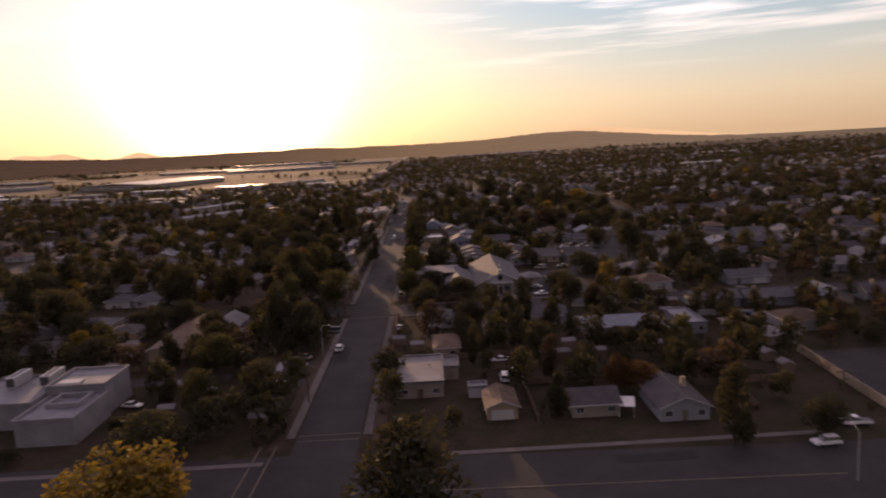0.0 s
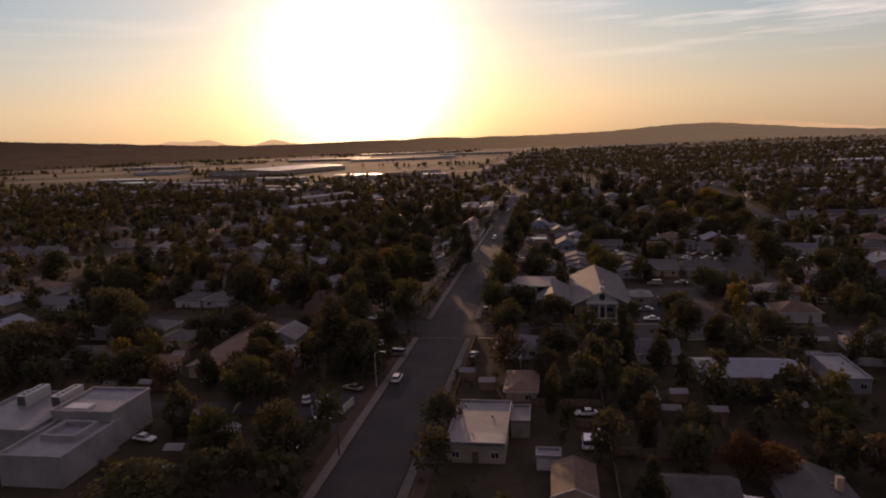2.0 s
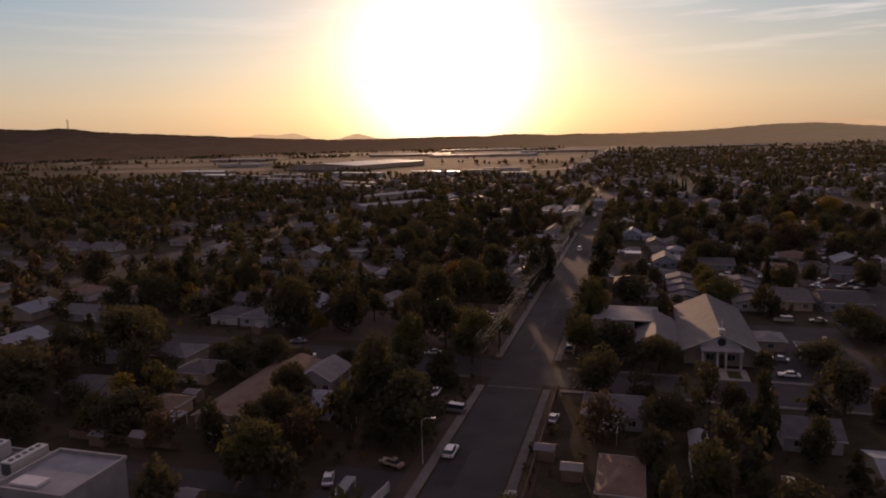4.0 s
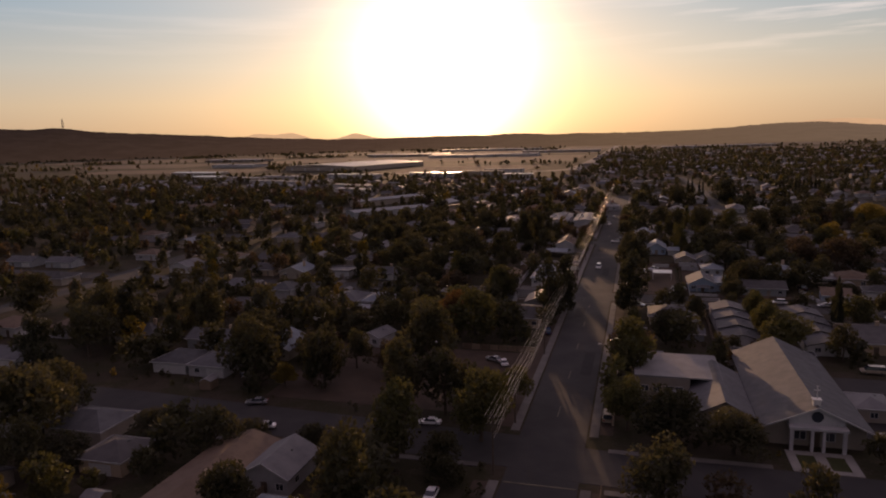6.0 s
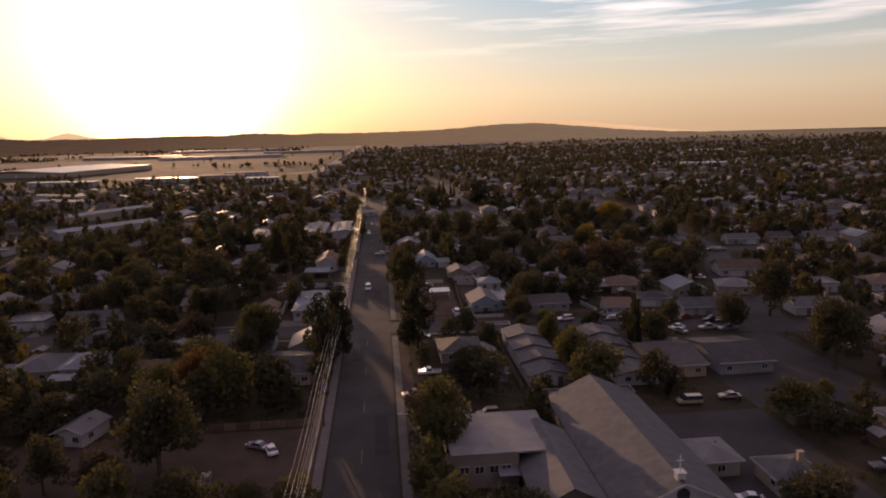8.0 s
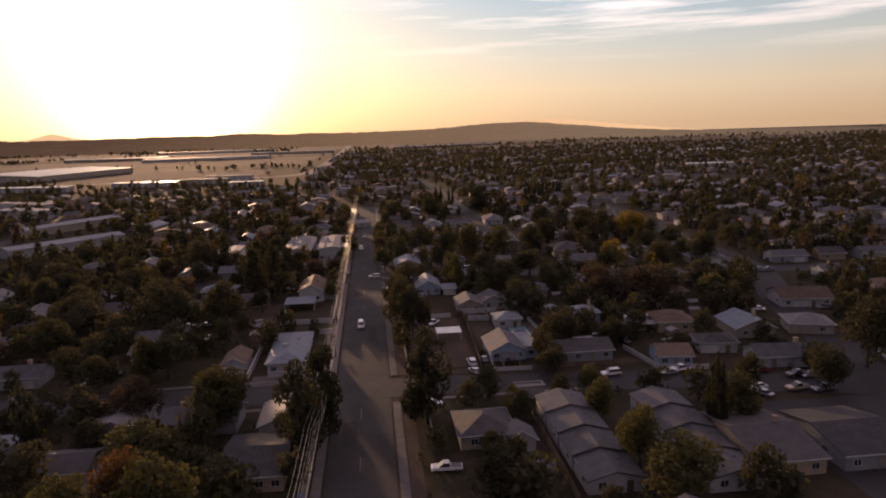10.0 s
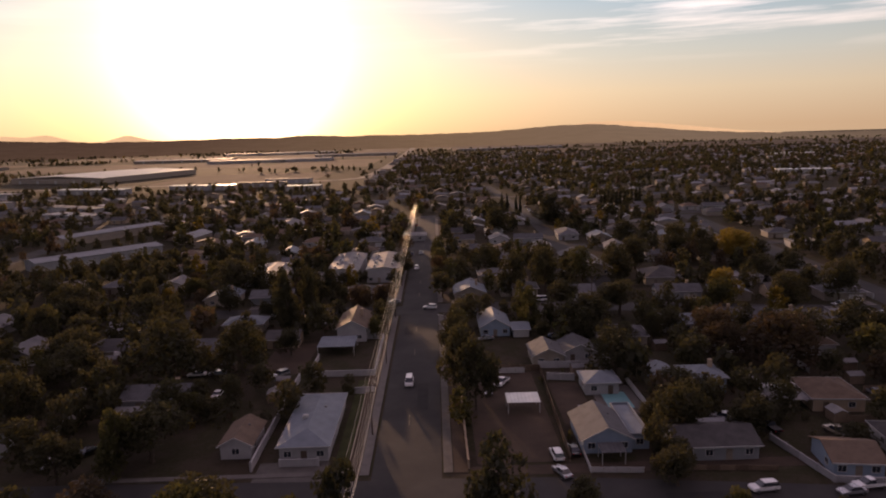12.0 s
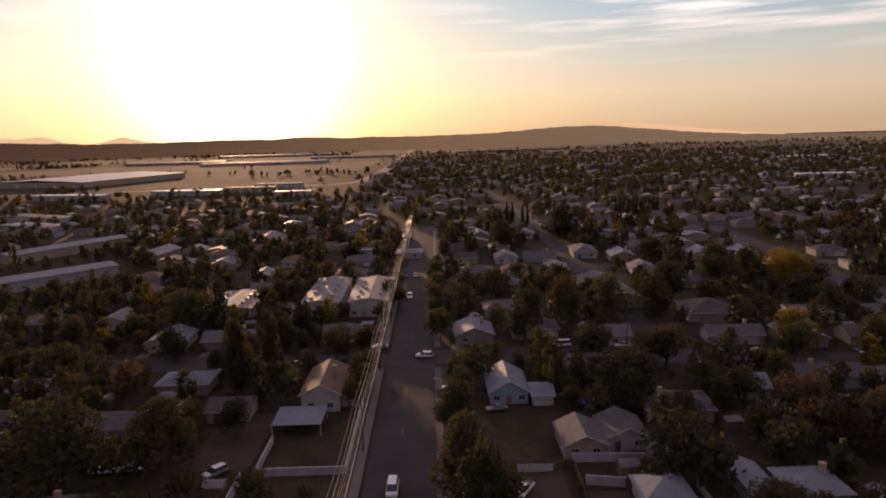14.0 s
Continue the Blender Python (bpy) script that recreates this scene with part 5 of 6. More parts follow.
tree(-5.0, 296.6, 5.9, 5.6, "dark")
tree(18.5, 340.7, 7.0, 6.6, "dark")
tree(21.6, 322.2, 8.2, 5.9, "yg")
tree(53.8, 347.7, 5.4, 8.1, "dark")
tree(72.8, 402.6, 14.4, 16.8, "dark")
tree(-121.4, 407.7, 13.2, 17.0, "dark")
tree(-80.5, 310.8, 7.4, 9.6, "dark")
tree(-19.1, 412.2, 12.5, 9.6, "dark")
tree(19.4, 452.0, 11.9, 13.2, "dark")
tree(97.8, 408.7, 9.9, 9.4, "dark")
tree(116.2, 370.0, 8.2, 7.8, "dark")
tree(74.7, 338.0, 6.6, 6.3, "dark")
tree(-99.8, 156.4, 9.5, 14.4, "dark")
tree(-15.8, 222.4, 11.5, 10.2, "yg")
tree(-11.0, 194.0, 12.9, 11.5, "dark")
tree(39.7, 221.8, 8.7, 12.2, "dark")
tree(59.6, 194.0, 7.8, 10.7, "dark")
tree(88.9, 212.0, 10.3, 11.0, "dark")
tree(98.5, 269.5, 13.2, 12.6, "dark")
tree(53.3, 137.4, 7.0, 9.9, "yg")
tree(43.6, 154.5, 5.2, 8.9, "dark")
tree(-52.5, 222.1, 15.1, 12.8, "dark")
tree(-72.0, 199.5, 6.4, 7.6, "dark")
tree(-84.0, 200.0, 6.0, 8.1, "dark")
tree(-47.0, 198.0, 8.3, 8.5, "dark")
for i in range(5):  # a tight clump of cypresses beside the cottages
    tree(37.4 + 0.85 * i, 300.8 - 0.95 * i, 14.5 + 1.3 * (i % 3), 2.5, "cypress")

# trees that lean over the far end of the main street from both verges
for i in range(34):
    y = 440 + i * 9.2 + rng.uniform(-3, 3)
    if min(abs(y - c) for c in (459, 588, 720)) < 9:
        continue
    side = 1 if i % 3 else -1
    reach = 7.6 if y < 500 else 6.2
    tall = rng.uniform(6.5, 11)
    if i < 18:
        tree(MAIN_X + side * (reach + rng.uniform(0.8, 2.4)), y, tall, tall * rng.uniform(0.75, 1.0), rng.choice(("dark", "dark", "yg", "brown")), "mid")

# further trees in the yards on both sides
KINDS = ["dark"] * 16 + ["yg"] * 3 + ["brown"] * 2 + ["conifer"] * 2


class Grid:
    """Buckets of trees, to look up neighbours."""

    def __init__(self):
        self.b = {}

    def add(self, x, y, w):
        self.b.setdefault((int(x // 16), int(y // 16)), []).append((x, y, w))

    def near(self, x, y, w, k):
        i, j = int(x // 16), int(y // 16)
        return any((x - a) ** 2 + (y - b) ** 2 < (k * (w + c)) ** 2 for di in (-1, 0, 1) for dj in (-1, 0, 1) for a, b, c in self.b.get((i + di, j + dj), ()))


buckets = Grid()
for t in TREES:
    buckets.add(*t)
made = 0
tries = 0
while made < 75 and tries < 12000:
    tries += 1
    x, y = rng.uniform(-130, 115), rng.uniform(98, 500)
    dense = 1.0 if x < -60 else (0.45 if x < 0 else 0.85)
    if rng.random() > dense or x > y * 0.75 + 10 or -x > y * 0.85 + 60:
        continue
    kind = rng.choice(KINDS)
    hh = rng.uniform(6, 13) if kind != "conifer" else rng.uniform(11, 18)
    ww = hh * rng.uniform(0.65, 1.0) if kind != "conifer" else hh * 0.42
    if street_gap(x, y) < 1.6 + ww * 0.22 or not is_free(x, y, 0.9 + ww * 0.2) or buckets.near(x, y, ww, 0.34 if x < -60 else 0.42):
        continue
    path_gap = abs(x + 25) + max(0, y - 480) * 0.6
    tree(x, y, hh, ww, kind, "near" if path_gap < 55 else "mid")
    buckets.add(x, y, ww)
    made += 1

FIELDS = [(-1010, 1660, -420, 2060), (-380, 1560, -150, 1980), (-640, 2140, -130, 2560), (-300, 2640, 700, 3300), (300, 2150, 1500, 2450), (-1150, 1240, -720, 1400), (-1900, 1900, -1120, 2250),
          (-420, 1180, -190, 1400), (-1500, 1500, -1060, 1760), (-1250, 2320, -700, 2700), (40, 2480, 420, 2590), (760, 2520, 1700, 2760)]


def wooded(x, y):
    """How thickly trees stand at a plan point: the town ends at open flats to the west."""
    if y < 960:
        return 1.0
    if x < -95 + (y - 960) * 0.02:
        if y < 1060:
            return 0.5
        return 0.75 if noise.noise((x * 0.0035, y * 0.006, 3.0)) > 0.26 or abs((y + 0.12 * x) % 235 - 60) < 7 else 0.006
    return 0.9 if y < 1700 else (0.5 if y < 2150 else 0.15)


# distant trees: too many to count, joined by kind and stretch
def woods(name, n, x0, x1, y0, y1, leaves, size, seed, hmin, hmax, gap, label, clear=True, share_of=(0.80, 0.10, 0.08, 0.02)):
    g = random.Random(seed)
    piles = {k: [] for k in ("dark", "yg", "brown", "yellow")}
    forms = [leaf_cloud(seed + 5 + i, clumps("round" if i < 3 else "tall", random.Random(seed + i)), leaves, size, 0.9)[0] for i in range(5)]
    k = tries = 0
    while k < n and tries < n * 12:
        tries += 1
        y = y0 + (y1 - y0) * g.random() ** 0.8
        x = g.uniform(x0, x1)
        if x > y * 0.85 + 40 or -x > y * 1.25 + 40:
            continue
        hh = g.uniform(hmin, hmax)
        ww = hh * g.uniform(0.7, 1.15)
        if g.random() > wooded(x, y) or (y > 1100 and any(a < x < c and b < y < d for a, b, c, d in FIELDS)):
            continue
        if abs(x + 560) < 130 and abs(y - 1385) < 140:
            continue
        if clear and (street_gap(x, y) < 2 + ww * 0.2 or not is_free(x, y, 0.6 + ww * 0.15)):
            continue
        if buckets.near(x, y, ww, gap):
            continue
        if x > -22 and x < 130 and y < 560 and g.random() < (0.35 if y < 200 else 0.5):  # open yards east of the street
            continue
        buckets.add(x, y, ww)
        kind = g.choices(list(piles), share_of)[0]
        f = forms[g.randrange(5)]
        a = g.uniform(0, math.tau)
        c, s = math.cos(a), math.sin(a)
        piles[kind].append(f @ np.array(((c, s, 0), (-s, c, 0), (0, 0, 1))) * np.array((ww, ww, hh)) + np.array((x, y, 0)))
        k += 1
    for kind, rows in piles.items():
        if rows:
            v = np.concatenate(rows)
            ob = new(name, mesh_arrays(name, v, np.arange(len(v)).reshape(-1, 4)))
            ob.data.materials.append(LEAF[kind])
            tagged(ob, label, "trees", kind="stuff")


woods("treetops", 110, -125, 115, 98, 480, 1000, 0.041, 19, 6, 13, 0.34, "leafy trees between the houses")
woods("treetops", 480, -190, 190, 98, 540, 430, 0.062, 20, 5, 12, 0.31, "mixed trees filling the yards between houses")
woods("treetops", 1700, -620, 420, 100, 760, 130, 0.105, 21, 6, 13, 0.31, "mixed trees filling the yards between distant houses")
woods("treetops", 3500, -1500, 1000, 640, 1350, 44, 0.18, 22, 4.5, 10, 0.27, "distant trees between roofs")
woods("far_woods", 5200, -2900, 2400, 1150, 3000, 14, 0.32, 23, 5, 11, 0.24, "far woods and hedges on the plain", clear=False)
woods("bushes", 1500, -160, 170, 100, 520, 60, 0.13, 24, 1.0, 2.6, 0.3, "low garden bushes in the yards")


# ---- vehicles ----
def car_model(kind, paint):
    root = new("car")
    L, W = {"sedan": (4.7, 1.8), "suv": (4.8, 1.92), "pickup": (5.6, 1.95), "van": (5.2, 2.0), "rv": (8.0, 2.5)}[kind]
    prof = {  # side outline, along then up
        "sedan": [(-0.5, 0.45), (-0.49, 0.85), (-0.30, 0.95), (0.12, 0.95), (0.40, 0.86), (0.5, 0.70), (0.5, 0.40)],
        "suv": [(-0.5, 0.5), (-0.5, 1.05), (-0.3, 1.1), (0.18, 1.1), (0.44, 1.0), (0.5, 0.8), (0.5, 0.45)],
        "pickup": [(-0.5, 0.55), (-0.5, 1.05), (-0.12, 1.05), (-0.1, 1.1), (0.2, 1.1), (0.46, 1.02), (0.5, 0.85), (0.5, 0.5)],
        "van": [(-0.5, 0.45), (-0.5, 1.1), (-0.3, 1.15), (0.28, 1.15), (0.46, 1.0), (0.5, 0.75), (0.5, 0.42)],
        "rv": [(-0.5, 0.5), (-0.5, 1.5), (-0.3, 1.5), (0.3, 1.5), (0.48, 1.45), (0.5, 1.0), (0.5, 0.5)]}[kind]
    cab = {"sedan": [(-0.36, 0.95), (-0.22, 1.42), (0.06, 1.45), (0.24, 0.95)], "suv": [(-0.49, 1.1), (-0.44, 1.72), (0.08, 1.75), (0.25, 1.1)],
           "pickup": [(-0.12, 1.1), (-0.09, 1.75), (0.1, 1.78), (0.26, 1.1)], "van": [(-0.49, 1.15), (-0.47, 1.95), (0.2, 1.98), (0.36, 1.15)],
           "rv": [(-0.5, 1.5), (-0.49, 2.9), (0.42, 2.95), (0.47, 1.5)]}[kind]

    def slab(pts, half, taper=1.0):
        bm = bmesh.new()
        z0 = min(p[1] for p in pts)
        z1 = max(p[1] for p in pts)
        rows = []
        for s in (-1, 1):
            rows.append([bm.verts.new((s * half * (1 - (1 - taper) * (z - z0) / (z1 - z0)), u * L, z)) for u, z in pts])
        bm.faces.new(rows[0])
        bm.faces.new(rows[1][::-1])
        for i in range(len(pts)):
            j = (i + 1) % len(pts)
            bm.faces.new((rows[0][i], rows[1][i], rows[1][j], rows[0][j]))
        bmesh.ops.recalc_face_normals(bm, faces=bm.faces)
        bmesh.ops.bevel(bm, geom=list(bm.edges), offset=0.06, segments=2, affect="EDGES")
        return bm

    body = part("body", slab(prof, W / 2), M[paint], root)
    part("glasshouse" if kind != "rv" else "cabin", slab(cab, W / 2 - 0.06, 0.82), M["glass"] if kind != "rv" else M[paint], root, "dark tinted glass" if kind != "rv" else "")
    top = [(u * 0.93, z) for u, z in cab[1:3]]
    part("roof", boxes((-W / 2 * 0.74, top[0][0] * L, cab[1][1] - 0.02, W / 2 * 0.74, top[1][0] * L, cab[2][1] + 0.03, 0.02)), M[paint], root)
    for u in (-0.32, 0.31):
        for s in (-1, 1):
            x, y = s * (W / 2 - 0.1), u * L
            wheel = part("wheel", tube(bmesh.new(), [(x - s * 0.12, y, 0.34), (x + s * 0.12, y, 0.34)], [0.34, 0.34], 14), M["rubber"], root)
            part("rim", tube(bmesh.new(), [(x + s * 0.10, y, 0.34), (x + s * 0.13, y, 0.34)], [0.2, 0.18], 10), M["chrome"], wheel)
    for s in (-1, 1):
        part("headlight", boxes((s * (W / 2 - 0.36) - 0.2, L / 2 - 0.08, 0.66, s * (W / 2 - 0.36) + 0.2, L / 2 + 0.01, 0.8)), M["lamp_clear"], root)
        part("tail_light", boxes((s * (W / 2 - 0.26) - 0.14, -L / 2 - 0.01, 0.72, s * (W / 2 - 0.26) + 0.14, -L / 2 + 0.06, 0.92)), M["lamp_red"], root)
    if kind == "pickup":
        part("cargo_bed", boxes((-W / 2 + 0.1, -L / 2 + 0.12, 1.06, W / 2 - 0.1, -0.14 * L, 1.075)), M["dark_metal"], root)
    colour = paint.split("_")[1]
    word = {"sedan": "saloon car", "suv": "sport utility car", "pickup": "pickup truck", "van": "van", "rv": "camper van"}[kind]
    root["word"] = f"{ {'black': 'black', 'white': 'white', 'silver': 'silver', 'red': 'dark red', 'blue': 'dark blue', 'tan': 'beige'}[colour]} {word}"
    return root


CARS = {}


PARKED = []


def car(x, y, turn, kind="sedan", paint="car_white", where="parked beside a house"):
    m = pose(x, y, 0.05, 0, 0, turn)
    PARKED.append((x, y))
    if (kind, paint) in CARS:
        ob = copy_thing(CARS[kind, paint], m)
    else:
        ob = CARS[kind, paint] = car_model(kind, paint)
        ob.matrix_basis = m
    return tagged(ob, f"{ob['word']} {where}", "car", group="cars of the town")


ST, LOT_, DR = "on the asphalt street", "parked in an open yard", "parked on a driveway"
car(-34.7, 161.5, 0, "suv", "car_white", ST)
car(8.2, 129.6, 0, "van", "car_white", LOT_)
car(10.9, 133, 0, "suv", "car_white", LOT_)
car(60.3, 87.2, 92, "suv", "car_white", ST)
car(70, 94.6, 84, "pickup", "car_white", DR)
car(66, 95.5, 88, "sedan", "car_silver", DR)
car(-45, 136.5, 80, "sedan", "car_white", LOT_)
car(-43.6, 155, 70, "sedan", "car_tan", LOT_)
car(-52, 147, 20, "sedan", "car_silver", LOT_)
car(-81, 159.2, 130, "sedan", "car_white", DR)
car(-107.4, 234.2, 40, "sedan", "car_silver", DR)
car(31, 228, 78, "sedan", "car_silver", LOT_)
car(31.2, 216.6, 88, "sedan", "car_white", LOT_)
car(-21.4, 147, 4, "pickup", "car_black", DR)
car(-95, 219, 105, "sedan", "car_silver", ST)
car(-86.5, 207.5, 110, "sedan", "car_white", ST)
car(-111.8, 194.3, 60, "sedan", "car_white", DR)
car(-110, 286, 85, "rv", "car_white", LOT_)
car(-54.3, 216.7, 95, "sedan", "car_white", ST)
car(30.4, 333.4, 97, "suv", "car_white", ST)
car(58.8, 315.7, 30, "sedan", "car_silver", LOT_)
car(-46.6, 256, 20, "sedan", "car_white", LOT_)
car(-49.4, 258, 60, "sedan", "car_silver", LOT_)
car(-56, 246, 10, "sedan", "car_black", LOT_)
car(-97.1, 350.6, 150, "sedan", "car_silver", DR)
car(-92.4, 355, 150, "sedan", "car_black", DR)
car(-1.6, 347.6, 4, "suv", "car_white", DR)
car(1.9, 349.3, 4, "sedan", "car_black", DR)
car(-1.8, 341, 20, "sedan", "car_silver", DR)
car(48, 333.2, 96, "pickup", "car_white", ST)
car(44, 331.5, 97, "sedan", "car_silver", ST)
car(61.5, 326.2, 120, "pickup", "car_tan", LOT_)
car(59.5, 319.2, 100, "sedan", "car_white", LOT_)
car(66, 329, 95, "sedan", "car_red", ST)
car(95.6, 381, 60, "sedan", "car_white", ST)
car(117, 378.5, 80, "sedan", "car_silver", DR)
car(-30.4, 388, 180, "van", "car_white", ST)
car(-8, 386, 150, "pickup", "car_white", LOT_)
car(-11.5, 380.5, 170, "sedan", "car_silver", LOT_)
car(52.2, 373.4, 94, "rv", "car_white", DR)
car(50, 366.8, 84, "pickup", "car_tan", DR)
car(35.6, 361.6, 60, "pickup", "car_silver", DR)
car(42.6, 356.5, 10, "pickup", "car_black", DR)
car(13.5, 466.5, 95, "van", "car_white", ST)
car(30.5, 464.6, 96, "sedan", "car_white", ST)
car(63.8, 455.5, 98, "sedan", "car_black", ST)
car(-80, 398.6, 95, "sedan", "car_silver", LOT_)
car(-85.4, 398.4, 95, "sedan", "car_white", LOT_)
car(-63.4, 396, 140, "suv", "car_silver", LOT_)
car(-113, 415.7, 20, "rv", "car_white", DR)
car(-111, 398, 95, "sedan", "car_silver", DR)
car(-25.6, 460.4, 80, "suv", "car_white", ST)
car(-9.1, 422, 100, "sedan", "car_silver", DR)
car(-103.3, 457, 95, "sedan", "car_silver", ST)
car(-78.6, 454.5, 140, "sedan", "car_white", ST)
car(-60.5, 456.5, 95, "sedan", "car_tan", ST)
car(-31.8, 531.8, 180, "suv", "car_white", ST)
car(-30.5, 571, 180, "sedan", "car_silver", ST)
car(54, 404.5, 40, "sedan", "car_white", DR)
for i in range(9):
    car(48.2 + 0.05 * i, 690 + i * 11, rng.uniform(-2, 2), rng.choice(("sedan", "suv", "pickup")), rng.choice(("car_white", "car_silver", "car_black")), ST)
for i in range(4):
    x = rng.choice((-23.9, -35.2))
    y = rng.uniform(480, 705)
    if min(abs(y - c) for c in (588, 720)) > 12:
        car(x, y, rng.uniform(-2, 2), rng.choice(("sedan", "suv")), rng.choice(("car_white", "car_silver", "car_blue", "car_red")), ST)
n_yard = 0
for k in range(900):
    x, y = rng.uniform(-115, 105), rng.uniform(112, 470)
    if n_yard < 34 and min((x - a) ** 2 + (y - b) ** 2 for a, b in PARKED) > 42 and x < y * 0.55 and street_gap(x, y) > 3 and all(is_free(x + a, y + b, 0.5) for a in (-2.4, 0, 2.4) for b in (-2.4, 0, 2.4)) and not buckets.near(x, y, 3, 0.42):
        car(x, y, rng.choice((0, 90, 180, 270)) + rng.uniform(-12, 12), rng.choice(("sedan", "suv", "pickup", "van")), rng.choice(("car_white", "car_silver", "car_tan", "car_blue")), "parked in a back yard")
        n_yard += 1
for i in range(14):
    x, y = 95 + rng.uniform(-38, 40), 0
    y = street_y(3 if i % 2 else 4, x) + rng.choice((-4.6, 4.6))
    car(x, y, 95, rng.choice(("sedan", "suv", "pickup")), rng.choice(("car_white", "car_silver", "car_black", "car_tan")), ST)


# ---- power line along the west side of the street ----
def utility_pole(x, y, height=11.0):
    root = thing("utility_pole", x, y)
    part("pole", tube(bmesh.new(), [(0, 0, -0.3), (0, 0, height * 0.5), (0, 0, height)], [0.17, 0.14, 0.10], 10), M["pole_wood"], root)
    for z, half in ((height - 0.5, 1.35), (height - 1.9, 1.1)):
        arm = part("crossarm", boxes((-half, -0.06, z - 0.07, half, 0.06, z + 0.07)), M["pole_wood"], root)
        for u in (-half + 0.1, -half * 0.35, half * 0.35, half - 0.1):
            part("insulator", tube(bmesh.new(), [(u, 0, z + 0.07), (u, 0, z + 0.26)], [0.06, 0.045], 8), M["chrome"], arm)
    return tagged(root, "tall wooden utility pole with two crossarms", "utility pole", group="poles along the street")


POLES = [199, 221, 266, 313, 360, 404, 450, 498, 545, 592, 640, 690, 740]
for y in POLES:
    utility_pole(-37.6 + 0.6 * (y > 300), y)
for x, y, hh in ((66, 92, 12), (-36.6, 122, 9), (31, 462, 10), (20, 462, 9), (98, 330, 10)):
    utility_pole(x, y, hh)
for u, z in ((-1.25, 10.75), (-0.47, 10.75), (0.47, 10.75), (1.25, 10.75), (-0.9, 9.35), (-0.3, 9.35), (0.4, 9.35), (1.0, 9.35), (0.2, 7.4), (0.25, 6.8)):
    pts = []
    for a, b in zip(POLES, POLES[1:]):
        for i in range(8):
            k = i / 8
            y = a + (b - a) * k
            pts.append((-37.6 + 0.6 * (y > 300) + u, y, z - 0.9 * 4 * k * (1 - k) * ((b - a) / 46) ** 2 + 0.0))
    wire = new("power_cable", mesh_of("power_cable", tube(bmesh.new(), pts, [0.02] * len(pts), 5)))
    wire.data.materials.append(M["wire"])
    tagged(wire, "thin sagging aluminium cable between wooden poles", "power cable", group="cables along the street")


def street_lamp(x, y, turn):
    root = thing("street_lamp", x, y, 0, turn)
    part("pole", tube(bmesh.new(), [(0, 0, 0), (0, 0, 4.5), (0, 0, 8.2)], [0.11, 0.085, 0.06], 8), M["unit"], root)
    part("arm", tube(bmesh.new(), [(0, 0, 8.1), (0.8, 0, 8.6), (2.0, 0, 8.7)], [0.05, 0.045, 0.04], 6), M["unit"], root)
    part("lamp_head", boxes((1.8, -0.15, 8.6, 2.6, 0.15, 8.78, 0.03)), M["unit"], root)
    tagged(root, "grey metal street lamp with a curved arm", "street lamp", group="street lamps")


for x, y, t in ((58, 74.5, 90), (-38.6, 157, 0), (-20.4, 250, 180), (-20.4, 420, 180), (-38.6, 488, 0), (-20.4, 560, 180)):
    street_lamp(x, y, t)


# ---- far buildings on the plain ----
def far_shed(x, y, w, d, h, turn, roof, wall, label):
    root = thing("warehouse", x, y, 0, turn)
    part("wall", boxes((-w / 2, -d / 2, 0, w / 2, d / 2, h)), M[wall], root)
    part("roof", roof_mesh(w, d, h, "gable_x" if w > d else "gable_y", min(w, d) * 0.02, 0.6), M[roof], root)
    for i in range(5):
        part("loading_door", boxes((-w * 0.4 + i * w * 0.2 - 2, -d / 2 - 0.1, 0, -w * 0.4 + i * w * 0.2 + 2, -d / 2 - 0.02, min(4.5, h * 0.7))), M["trim"], root)
    tagged(root, label, "warehouse", group="warehouses on the plain")


far_shed(-560, 1385, 170, 225, 8, -17, "membrane", "wall_cream", "huge low warehouse with a pale sunlit roof")
for x, y, ww, dd, tt in ((-430, 1990, 300, 90, 3), (-700, 2150, 260, 80, 0), (-250, 2300, 240, 70, 2), (-560, 2700, 380, 90, 0), (150, 2500, 190, 40, 4), (330, 2560, 160, 36, 3), (-1150, 1900, 200, 60, -8),
                         (-900, 1500, 120, 50, -10), (-760, 1150, 110, 30, -12), (-560, 980, 70, 16, -20), (-470, 900, 90, 18, -22), (-650, 1020, 60, 24, -15), (250, 1400, 70, 20, 6), (640, 1500, 90, 24, 5), (420, 1050, 60, 16, -10),
                         (-330, 820, 70, 15, -30), (-300, 760, 50, 16, -28), (-300, 1060, 80, 14, -10), (-235, 1088, 60, 12, -5), (-214, 1142, 60, 14, -6), (-420, 1040, 90, 14, -14), (-520, 1010, 70, 16, -16), (-170, 1010, 40, 14, 0)):
    far_shed(x, y, ww, dd, 6, tt, rng.choice(("roof_white", "roof_pale", "metal_sheet")), rng.choice(("wall_white", "wall_cream")), "low pale industrial shed on the plain")
for x0, y0, x1, y1 in FIELDS:
    ob = new("field", mesh_of("field", boxes((x0, y0, -0.05, x1, y1, 0.05))))
    ob.data.materials.append(M["field"])
    tagged(ob, "pale open field on the plain", "field", kind="structure")
ribbon("road", [(-620, 1130), (-300, 1165), (-178, 1172), (-149, 1182), (-122, 1216), (-112, 1330), (-108, 1484), (-104, 2047), (-106, 3300)], 20, 0.09, M["concrete"], "pale highway leading across the plain", category="road")


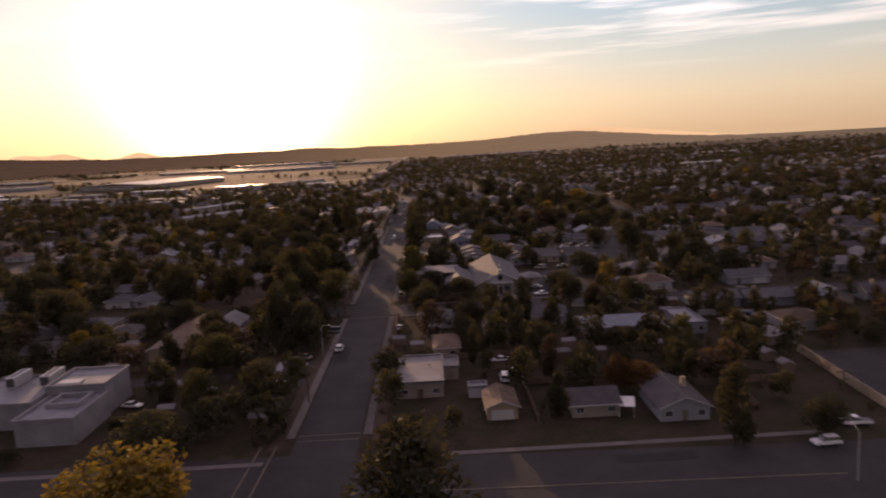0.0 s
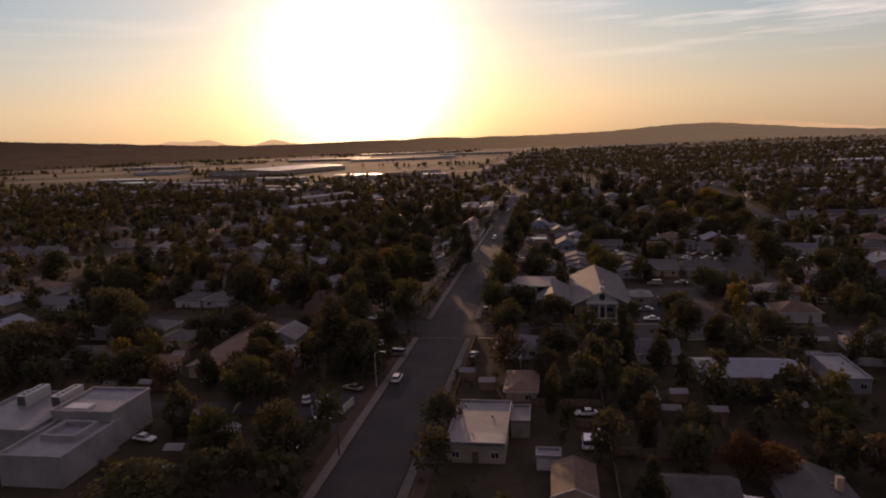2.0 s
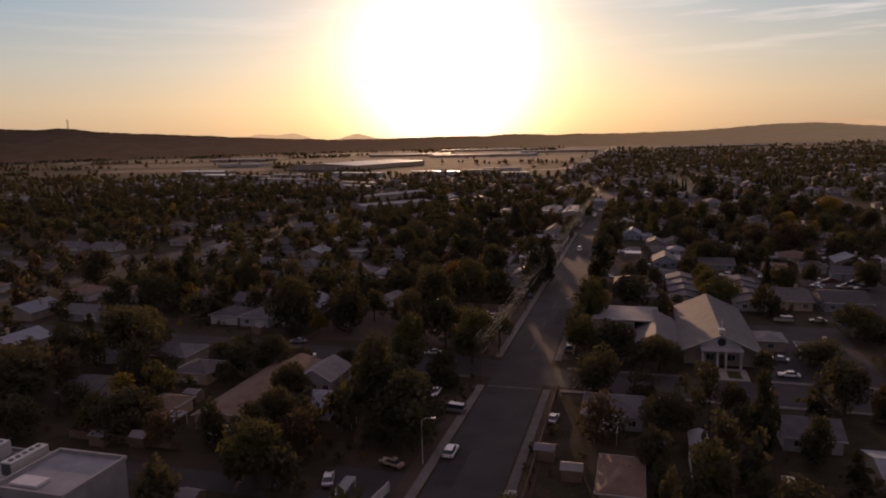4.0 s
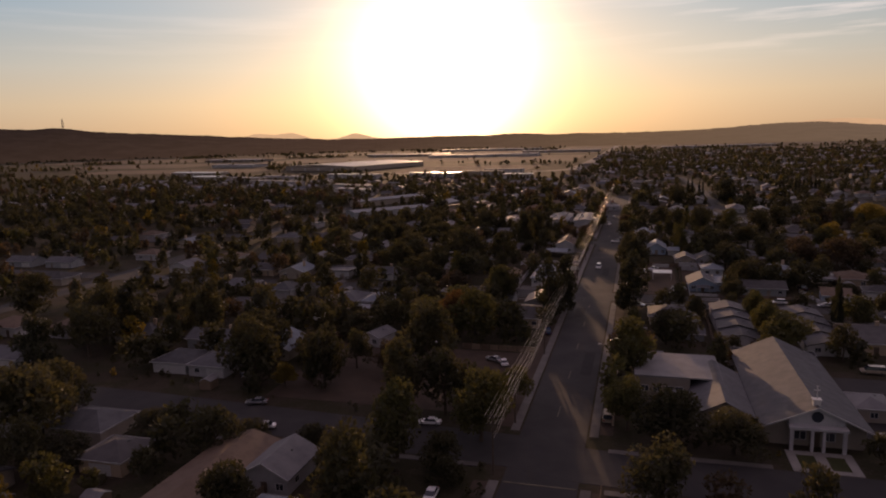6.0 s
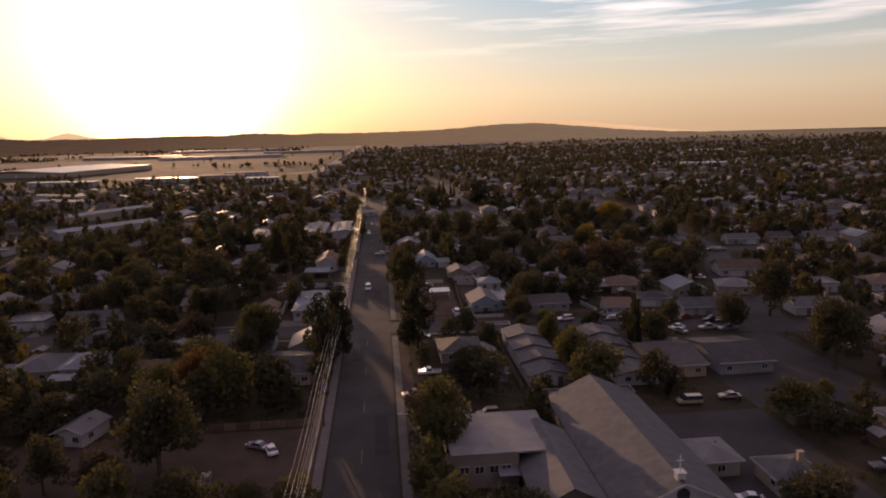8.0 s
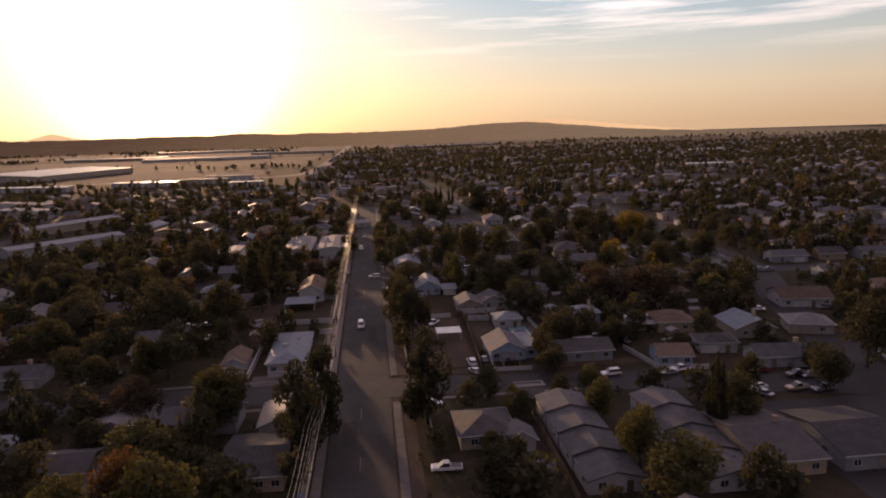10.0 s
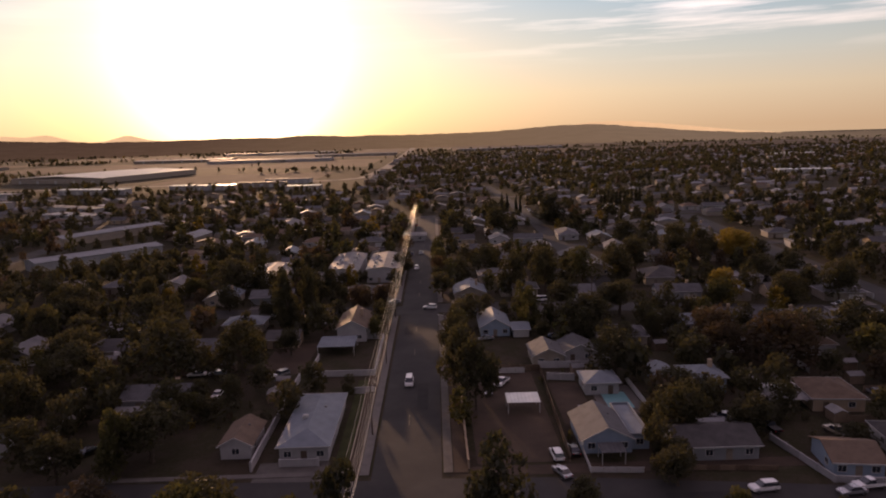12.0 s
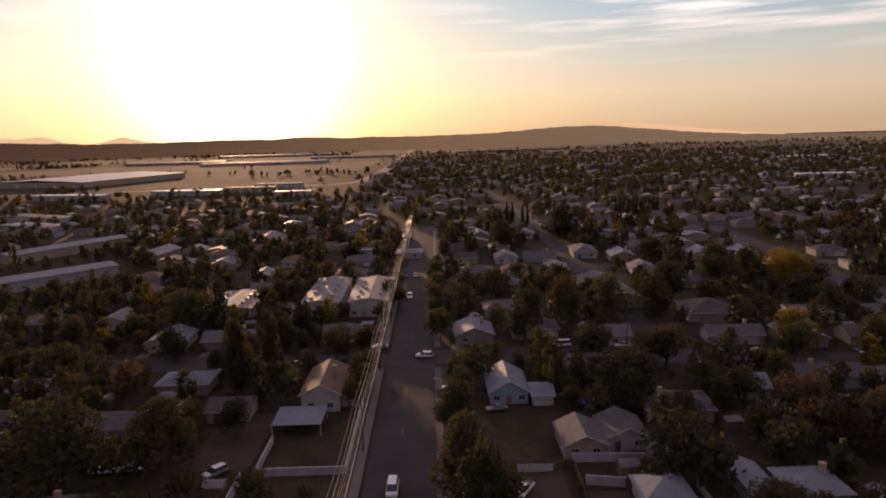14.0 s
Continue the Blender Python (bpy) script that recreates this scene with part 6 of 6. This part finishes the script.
# ---- hills on the skyline ----
def ridge(name, dist, bumps, base, spread, mat, label, seed, lo=-62, hi=62, rough=5.0):
    """Hills on an arc round the town; bumps: bearing, width in degrees, height."""
    v, q = [], []
    cols, rows = 620, 7
    for i in range(cols + 1):
        az = lo + (hi - lo) * i / cols
        top = base + sum(hh * math.exp(-((az - c) / s) ** 2) for c, s, hh in bumps)
        top += rough * noise.fractal((az * 0.35, seed, 0), 1.0, 2.0, 5) + 2.0 * noise.noise((az * 1.3, seed, 5)) + 1.6 * noise.noise((az * 4.7, seed, 8)) + 1.3 * noise.noise((az * 13.0, seed, 2))
        for j in range(rows):
            k = j / (rows - 1)
            r = dist - spread * (1 - k)
            zz = top * (1 - (1 - k) ** 1.6) + rough * 0.8 * noise.noise((az * 0.8, k * 4, seed)) * math.sin(k * math.pi)
            v.append((-10 + r * math.sin(radians(az)), 150 + r * math.cos(radians(az)), zz - 2))
    for i in range(cols):
        for j in range(rows - 1):
            a = i * rows + j
            q.append((a, a + rows, a + rows + 1, a + 1))
    me = bpy.data.meshes.new(name)
    me.from_pydata(v, [], q)
    me.materials.append(mat)
    return tagged(new(name, me), label, "hills", kind="structure")


def painted_haze(name, col, glow):
    """A far backdrop; its emission stands in for kilometres of lit air."""
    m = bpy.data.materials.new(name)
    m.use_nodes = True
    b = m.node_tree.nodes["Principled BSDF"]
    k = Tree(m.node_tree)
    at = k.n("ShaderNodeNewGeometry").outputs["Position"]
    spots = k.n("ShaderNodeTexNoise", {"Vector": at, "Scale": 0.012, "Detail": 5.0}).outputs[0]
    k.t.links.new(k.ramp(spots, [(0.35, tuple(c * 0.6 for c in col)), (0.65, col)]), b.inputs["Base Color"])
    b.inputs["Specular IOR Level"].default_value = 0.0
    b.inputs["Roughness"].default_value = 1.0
    if isinstance(glow, list):  # the emitted haze is painted brighter from west to east
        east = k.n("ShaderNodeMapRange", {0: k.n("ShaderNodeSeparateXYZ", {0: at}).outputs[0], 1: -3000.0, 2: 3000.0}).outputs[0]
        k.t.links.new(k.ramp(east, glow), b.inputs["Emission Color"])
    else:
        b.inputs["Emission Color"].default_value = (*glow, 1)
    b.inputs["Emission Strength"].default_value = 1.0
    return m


# both ridges glow: aerial haze is put into their emission colour
ridge("hills", 3900, [(-53, 9, 100), (-45, 1.6, 16), (-41, 7, 43), (-33, 6, 20), (-15, 8, 6), (-9.5, 2.2, 5), (12, 6, 32), (26, 9, -34), (42, 10, -45)], 56, 900, painted_haze("scrub_haze_glow", (0.05, 0.039, 0.032), [(0.05, (0.013, 0.009, 0.007)), (0.30, (0.055, 0.034, 0.022)), (0.50, (0.12, 0.082, 0.050)), (0.68, (0.125, 0.094, 0.066)), (0.95, (0.06, 0.050, 0.040))]), "low scrub-covered hills on the skyline, haze painted in", 3.0, rough=4.0)
ridge("backdrop", 4350, [(-31.2, 1.7, 74), (-28.4, 1.6, 70), (-25.5, 2, 30), (-23.2, 1.3, 50), (-21, 2, 30), (-12, 2.5, 30), (13.5, 5.5, 76), (20, 4, 20), (42, 13, -60)], 26, 60, painted_haze("mountain_haze_glow", (0.1, 0.1, 0.1), (0.56, 0.38, 0.22)), "pale mountains behind the hills, haze painted as glow", 9.0, rough=3.0)

# mast on the hill
mast = thing("radio_mast", -10 + 3880 * math.sin(radians(-44.9)), 150 + 3880 * math.cos(radians(-44.9)), 140)
for sx, sy in ((-3, -3), (3, -3), (3, 3), (-3, 3)):
    part("leg", tube(bmesh.new(), [(sx, sy, -6), (sx * 0.3, sy * 0.3, 50)], [0.9, 0.6], 5), M["dark_metal"], mast)
for z in (15, 28, 40):
    part("platform", boxes((-4, -4, z, 4, 4, z + 1.5)), M["dark_metal"], mast)
tagged(mast, "steel radio mast on top of a hill", "radio mast")
